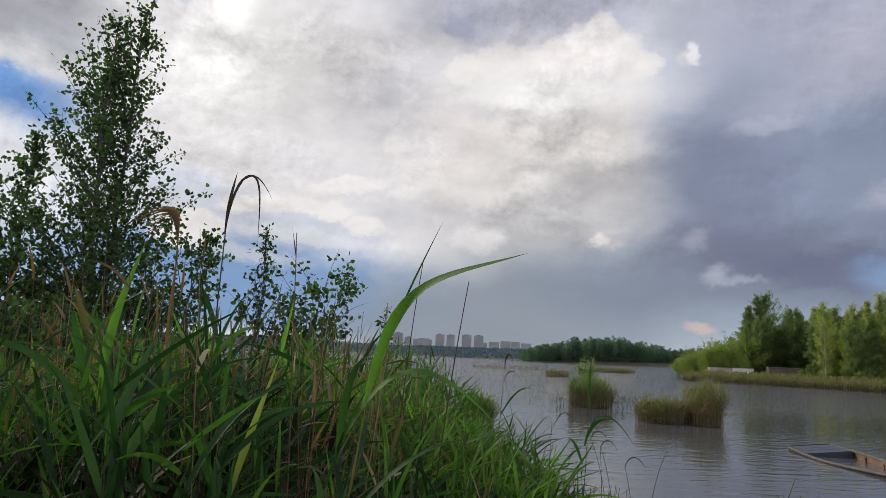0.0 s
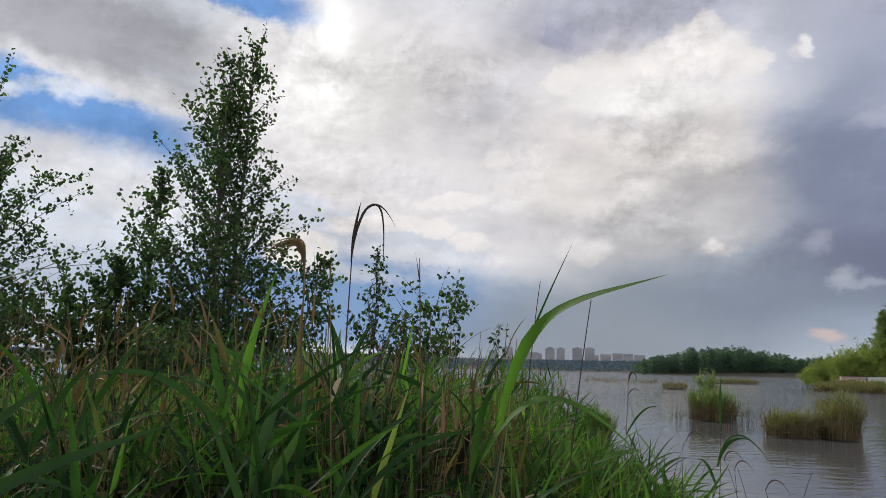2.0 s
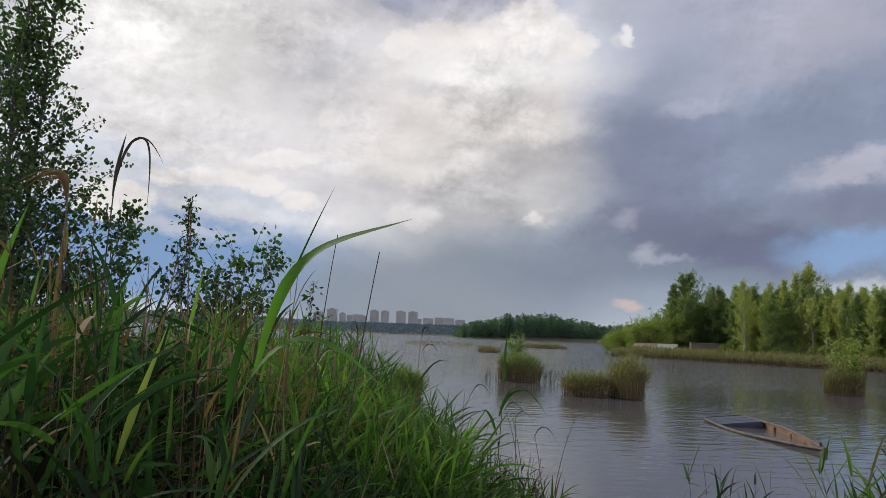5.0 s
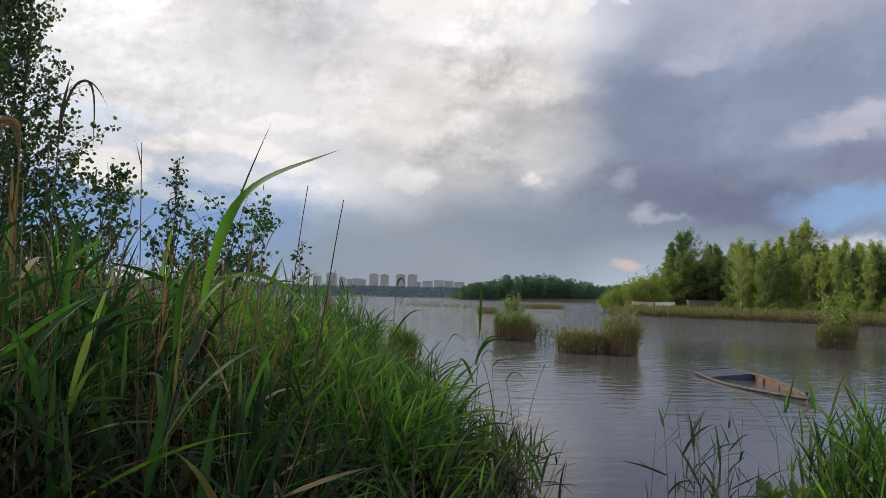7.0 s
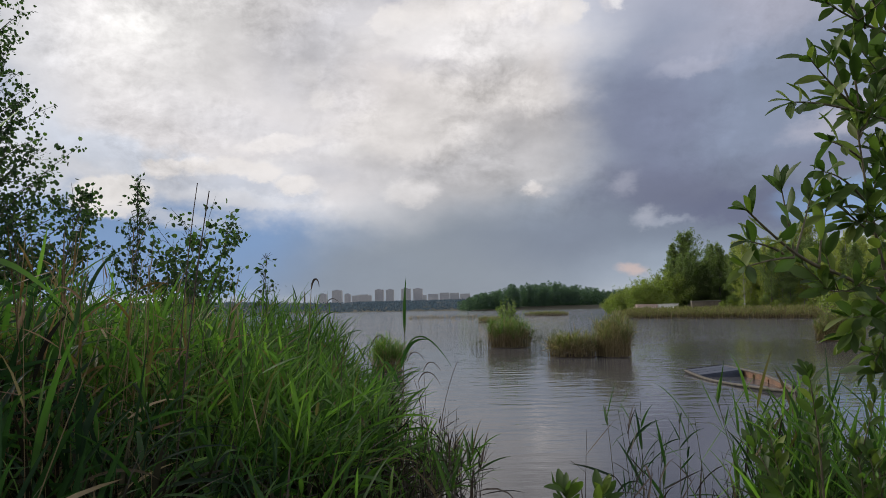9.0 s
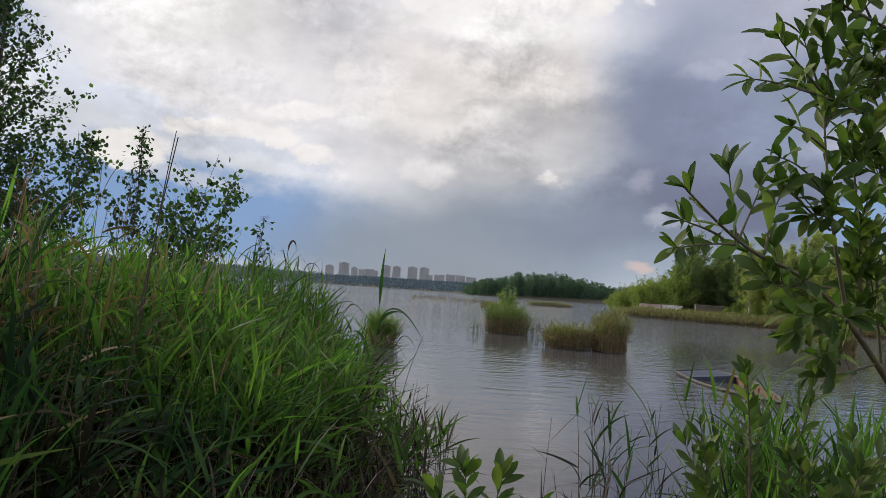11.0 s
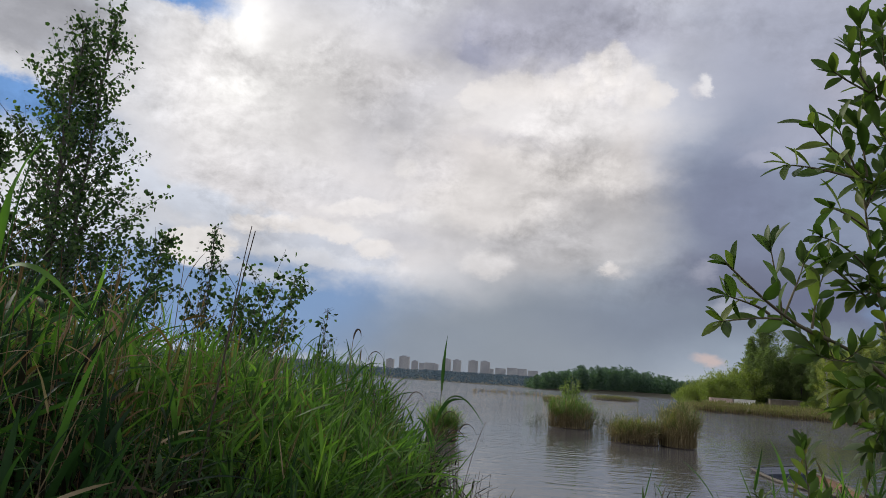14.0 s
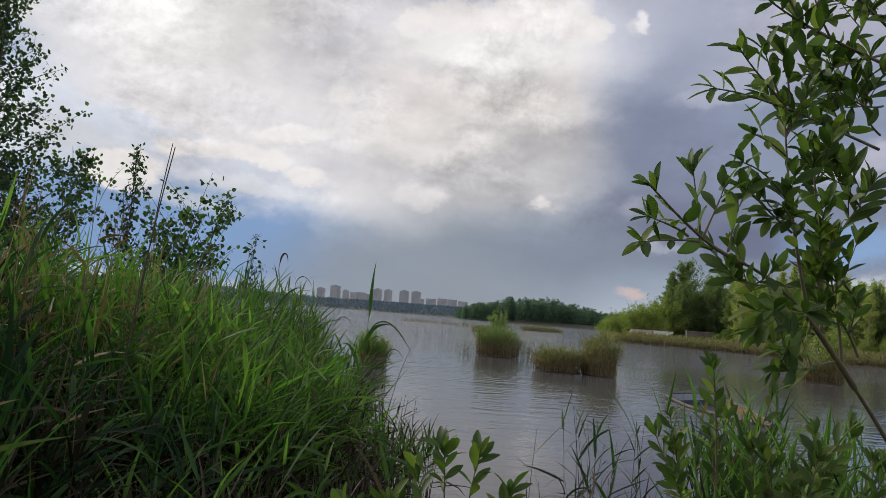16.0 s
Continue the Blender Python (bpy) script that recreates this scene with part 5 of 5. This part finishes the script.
def put_leaf(bush, place, way, size):
    size *= LEAF_SIZE.get(bush.name, 1.0)
    x = Vector(way)
    up = (Vector((-0.25, -0.5, 0.8)) + Vector(LEAF_RNG.normal(size=3) * 0.5)).normalized()
    y = up.cross(x).normalized()
    ob = new("leaf", LEAF_MESHES[int(LEAF_RNG.integers(0, len(LEAF_MESHES)))])
    ob.parent = bush
    ob.matrix_basis = Matrix.Translation(Vector(place)) @ Matrix((x, y, x.cross(y))).transposed().to_4x4() @ Matrix.Scale(size, 4)


def leaf_run(bush, path, begin, step=0.019):
    """Leaves in a spiral along a shoot, closing in on its tip."""
    total = np.linalg.norm(np.diff(path, axis=0), axis=1).sum()
    count = max(4, int(total * (1 - begin) / step))
    turn = LEAF_RNG.uniform(0, 6.28)
    for i in range(count + 4):
        tip = i >= count
        u = LEAF_RNG.uniform(0.93, 1.0) if tip else begin + (1 - begin) * (i + LEAF_RNG.uniform(0, 0.7)) / count
        p, d = along(path, min(u, 0.999))
        turn += 2.4 + LEAF_RNG.normal(0, 0.35)
        ref = unit(np.cross(d, [0.3, 0.5, 0.81]))
        out = ref * math.cos(turn) + np.cross(d, ref) * math.sin(turn)
        way = unit(d * (1.3 if tip else LEAF_RNG.uniform(0.45, 1.0)) + out * LEAF_RNG.uniform(0.55, 0.9) + [0, 0, 0.10])
        put_leaf(bush, p, way, LEAF_RNG.uniform(0.72, 1.12) * (0.85 if tip else 1.0))


def branch(bush, points, radius, start, shoots):
    """One limb of a willow along a curve, with its side shoots and leaves; leaves begin at the share start."""
    path = bezier(points, 16) - np.array(bush.location)
    b = Batch()
    tubes(b, path[None], [radius * 0.8], [radius * 0.3], 0, 6)
    limb = part("branch", b.mesh("branch", [TWIG]), bush)
    if start < 0.9:
        leaf_run(bush, path, start)
    for k in range(shoots):
        p0, d0 = along(path, LEAF_RNG.uniform(max(0.3, start), 0.92))
        d = unit(d0 * 0.8 + LEAF_RNG.normal(size=3) * [0.55, 0.5, 0.55] + [0, 0, 0.35])
        ln = LEAF_RNG.uniform(0.05, 0.11)
        sp = bezier((p0, p0 + d * ln * 0.5, p0 + d * ln + [0, 0, 0.015]), 7)
        sb = Batch()
        tubes(sb, sp[None], [radius * 0.4], [0.0008], 0, 5)
        part("shoot", sb.mesh("shoot", [TWIG]), limb)
        leaf_run(bush, sp, 0.2)


willow = thing("willow_bush", "leafy green willow bush leaning over the path", "bush", "willows by the path", at=(2.6, 1.75, 0.05))
branch(willow, ((2.6, 1.75, 0.05), (2.5, 1.72, 0.4), (2.25, 1.6, 0.75), (1.972, 1.460, 1.035)), 0.013, 0.95, 0)
branch(willow, ((2.6, 1.75, 0.05), (2.6, 1.75, 0.6), (2.45, 1.7, 1.1), (2.12, 1.56, 1.42)), 0.012, 0.7, 2)
branch(willow, ((2.6, 1.75, 0.05), (2.65, 1.75, 0.8), (2.5, 1.7, 1.5), (2.10, 1.52, 1.72)), 0.012, 0.7, 2)
branch(willow, ((1.972, 1.460, 1.035), (1.862, 1.391, 1.138), (1.782, 1.339, 1.216), (1.655, 1.254, 1.244)), 0.0085, 0.9, 0)
branch(willow, ((1.655, 1.254, 1.244), (1.601, 1.216, 1.254), (1.550, 1.178, 1.266), (1.433, 1.086, 1.341)), 0.005, 0.45, 0)
branch(willow, ((1.550, 1.178, 1.266), (1.553, 1.180, 1.293), (1.541, 1.171, 1.321), (1.526, 1.157, 1.384)), 0.003, 0.35, 0)
branch(willow, ((1.556, 1.183, 1.269), (1.570, 1.192, 1.305), (1.591, 1.207, 1.337), (1.599, 1.211, 1.368)), 0.003, 0.35, 0)
branch(willow, ((1.617, 1.227, 1.259), (1.623, 1.230, 1.291), (1.624, 1.230, 1.321), (1.653, 1.249, 1.370)), 0.003, 0.35, 0)
branch(willow, ((1.550, 1.178, 1.266), (1.512, 1.150, 1.265), (1.476, 1.121, 1.257), (1.423, 1.079, 1.246)), 0.003, 0.25, 0)
branch(willow, ((1.525, 1.159, 1.271), (1.500, 1.140, 1.283), (1.470, 1.117, 1.284), (1.441, 1.093, 1.288)), 0.003, 0.3, 0)
branch(willow, ((1.826, 1.367, 1.180), (1.793, 1.344, 1.264), (1.754, 1.315, 1.389), (1.739, 1.301, 1.521)), 0.005, 0.3, 1)
branch(willow, ((1.773, 1.330, 1.316), (1.730, 1.301, 1.333), (1.688, 1.273, 1.359), (1.640, 1.240, 1.378)), 0.003, 0.3, 0)
branch(willow, ((1.761, 1.320, 1.368), (1.719, 1.292, 1.405), (1.676, 1.263, 1.420), (1.635, 1.235, 1.418)), 0.003, 0.35, 0)
branch(willow, ((1.750, 1.311, 1.453), (1.714, 1.287, 1.468), (1.686, 1.268, 1.474), (1.658, 1.249, 1.474)), 0.003, 0.3, 0)
branch(willow, ((1.745, 1.306, 1.495), (1.761, 1.315, 1.526), (1.785, 1.330, 1.552), (1.810, 1.344, 1.574)), 0.003, 0.2, 0)
branch(willow, ((2.006, 1.460, 1.521), (1.894, 1.396, 1.532), (1.800, 1.339, 1.538), (1.740, 1.301, 1.543)), 0.004, 0.25, 2)
branch(willow, ((1.770, 1.320, 1.541), (1.696, 1.273, 1.540), (1.626, 1.225, 1.541), (1.561, 1.180, 1.526)), 0.0035, 0.3, 0)
branch(willow, ((1.740, 1.301, 1.543), (1.697, 1.273, 1.567), (1.656, 1.244, 1.584), (1.618, 1.218, 1.612)), 0.0035, 0.3, 0)
branch(willow, ((1.726, 1.292, 1.551), (1.705, 1.277, 1.580), (1.692, 1.268, 1.604), (1.679, 1.259, 1.627)), 0.003, 0.3, 0)
branch(willow, ((1.748, 1.306, 1.550), (1.743, 1.301, 1.593), (1.736, 1.296, 1.614), (1.727, 1.290, 1.639)), 0.003, 0.3, 0)
branch(willow, ((2.019, 1.460, 1.724), (1.936, 1.415, 1.688), (1.853, 1.367, 1.646), (1.773, 1.320, 1.611)), 0.004, 0.2, 2)
branch(willow, ((1.902, 1.396, 1.674), (1.883, 1.386, 1.623), (1.865, 1.377, 1.585), (1.847, 1.367, 1.553)), 0.003, 0.2, 1)
branch(willow, ((2.018, 1.460, 1.699), (1.872, 1.377, 1.703), (1.748, 1.301, 1.706), (1.669, 1.249, 1.726)), 0.0045, 0.25, 2)
branch(willow, ((1.778, 1.320, 1.703), (1.742, 1.296, 1.727), (1.721, 1.282, 1.755), (1.708, 1.273, 1.784)), 0.0035, 0.2, 1)
branch(willow, ((1.856, 1.367, 1.699), (1.818, 1.344, 1.736), (1.797, 1.330, 1.765), (1.791, 1.325, 1.798)), 0.0035, 0.2, 1)
branch(willow, ((2.023, 1.460, 1.775), (1.960, 1.424, 1.797), (1.895, 1.386, 1.816), (1.832, 1.348, 1.834)), 0.004, 0.1, 3)
branch(willow, ((2.027, 1.460, 1.839), (1.981, 1.434, 1.864), (1.931, 1.405, 1.875), (1.867, 1.367, 1.892)), 0.004, 0.1, 3)
branch(willow, ((1.904, 1.396, 1.698), (1.940, 1.415, 1.755), (1.960, 1.424, 1.797), (1.989, 1.438, 1.854)), 0.0035, 0.1, 2)
branch(willow, ((1.869, 1.396, 1.128), (1.861, 1.386, 1.247), (1.837, 1.367, 1.366), (1.819, 1.353, 1.463)), 0.005, 0.3, 4)
branch(willow, ((1.995, 1.460, 1.371), (1.935, 1.424, 1.411), (1.896, 1.400, 1.441), (1.874, 1.386, 1.472)), 0.0035, 0.2, 4)
branch(willow, ((1.863, 1.386, 1.291), (1.914, 1.415, 1.340), (1.950, 1.434, 1.390), (1.987, 1.452, 1.441)), 0.0035, 0.2, 4)
branch(willow, ((1.833, 1.367, 1.311), (1.789, 1.339, 1.339), (1.745, 1.311, 1.345), (1.715, 1.292, 1.331)), 0.003, 0.2, 4)
branch(willow, ((2.012, 1.460, 1.612), (1.963, 1.434, 1.591), (1.914, 1.405, 1.600), (1.883, 1.386, 1.617)), 0.003, 0.1, 4)
branch(willow, ((2.008, 1.460, 1.551), (1.961, 1.434, 1.567), (1.947, 1.424, 1.600), (1.966, 1.434, 1.640)), 0.003, 0.1, 4)
branch(willow, ((1.782, 1.339, 1.216), (1.724, 1.301, 1.218), (1.680, 1.273, 1.200), (1.626, 1.235, 1.217)), 0.003, 0.2, 4)
branch(willow, ((1.841, 1.377, 1.181), (1.781, 1.339, 1.189), (1.722, 1.301, 1.177), (1.698, 1.287, 1.135)), 0.003, 0.2, 4)
branch(willow, ((1.870, 1.396, 1.139), (1.825, 1.367, 1.159), (1.778, 1.339, 1.137), (1.783, 1.344, 1.095)), 0.003, 0.2, 3)
branch(willow, ((1.930, 1.434, 1.085), (1.919, 1.424, 1.162), (1.891, 1.405, 1.227), (1.878, 1.396, 1.270)), 0.004, 0.2, 4)
branch(willow, ((1.983, 1.460, 1.186), (1.940, 1.434, 1.229), (1.909, 1.415, 1.261), (1.846, 1.377, 1.268)), 0.004, 0.1, 4)
branch(willow, ((1.977, 1.460, 1.096), (1.950, 1.443, 1.140), (1.920, 1.424, 1.173), (1.873, 1.396, 1.193)), 0.004, 0.2, 4)
branch(willow, ((1.914, 1.424, 1.085), (1.866, 1.396, 1.074), (1.835, 1.377, 1.069), (1.789, 1.348, 1.062)), 0.003, 0.3, 2)
low_willow = thing("willow_bush", "low willow shoots at the water's edge", "bush", "willows by the path", at=(1.72, 1.42, 0.05))
LEAF_SIZE[low_willow.name] = 0.72
branch(low_willow, ((1.69, 1.42, 0.05), (1.665, 1.340, 0.822), (1.660, 1.340, 0.941), (1.642, 1.340, 1.067)), 0.004, 0.66, 0)
branch(low_willow, ((1.68, 1.45, 0.05), (1.639, 1.420, 0.748), (1.622, 1.420, 0.826), (1.609, 1.420, 0.905)), 0.0035, 0.66, 1)
branch(low_willow, ((1.72, 1.48, 0.05), (1.720, 1.300, 0.749), (1.714, 1.300, 0.847), (1.700, 1.300, 0.937)), 0.0035, 0.66, 1)
branch(low_willow, ((1.71, 1.42, 0.05), (1.689, 1.380, 0.749), (1.674, 1.380, 0.846), (1.657, 1.380, 0.936)), 0.0035, 0.66, 1)
branch(low_willow, ((1.74, 1.45, 0.05), (1.770, 1.260, 0.750), (1.786, 1.260, 0.848), (1.803, 1.260, 0.929)), 0.0035, 0.66, 1)
branch(low_willow, ((1.75, 1.48, 0.05), (1.811, 1.340, 0.751), (1.836, 1.340, 0.830), (1.860, 1.340, 0.890)), 0.0035, 0.66, 1)
branch(low_willow, ((1.77, 1.42, 0.05), (1.851, 1.420, 0.752), (1.875, 1.420, 0.811), (1.910, 1.420, 0.881)), 0.0035, 0.66, 1)
branch(low_willow, ((1.73, 1.45, 0.05), (1.749, 1.300, 0.731), (1.744, 1.300, 0.828), (1.738, 1.300, 0.907)), 0.0035, 0.66, 1)
branch(low_willow, ((1.69, 1.48, 0.05), (1.648, 1.380, 0.728), (1.621, 1.380, 0.796), (1.592, 1.380, 0.855)), 0.0035, 0.66, 1)
branch(low_willow, ((1.75, 1.42, 0.05), (1.758, 1.260, 0.711), (1.763, 1.260, 0.799), (1.756, 1.260, 0.868)), 0.0035, 0.66, 1)
branch(low_willow, ((1.79, 1.45, 0.05), (1.911, 1.340, 0.753), (1.937, 1.340, 0.832), (1.974, 1.340, 0.912)), 0.0035, 0.66, 1)
shoot = thing("willow_shoot", "short yellow-green willow shoot at the path's end", "sapling", "willows by the path", at=(1.19, 1.16, 0.05))
LEAF_SIZE[shoot.name] = 0.8
branch(shoot, ((1.18, 1.16, 0.05), (1.175, 1.130, 0.695), (1.165, 1.130, 0.820), (1.157, 1.130, 0.913)), 0.003, 0.78, 0)
branch(shoot, ((1.18, 1.16, 0.05), (1.186, 1.130, 0.696), (1.193, 1.130, 0.822), (1.213, 1.130, 0.908)), 0.0025, 0.78, 0)
branch(shoot, ((1.19, 1.16, 0.05), (1.169, 1.130, 0.695), (1.143, 1.130, 0.801), (1.115, 1.130, 0.875)), 0.0025, 0.78, 0)
branch(shoot, ((1.19, 1.16, 0.05), (1.203, 1.130, 0.698), (1.240, 1.130, 0.775), (1.265, 1.130, 0.853)), 0.0025, 0.78, 0)
branch(shoot, ((1.20, 1.16, 0.05), (1.153, 1.130, 0.685), (1.111, 1.130, 0.774), (1.081, 1.130, 0.822)), 0.0025, 0.78, 0)
branch(shoot, ((1.20, 1.16, 0.05), (1.120, 1.130, 0.667), (1.061, 1.130, 0.753), (1.012, 1.130, 0.817)), 0.0025, 0.78, 0)
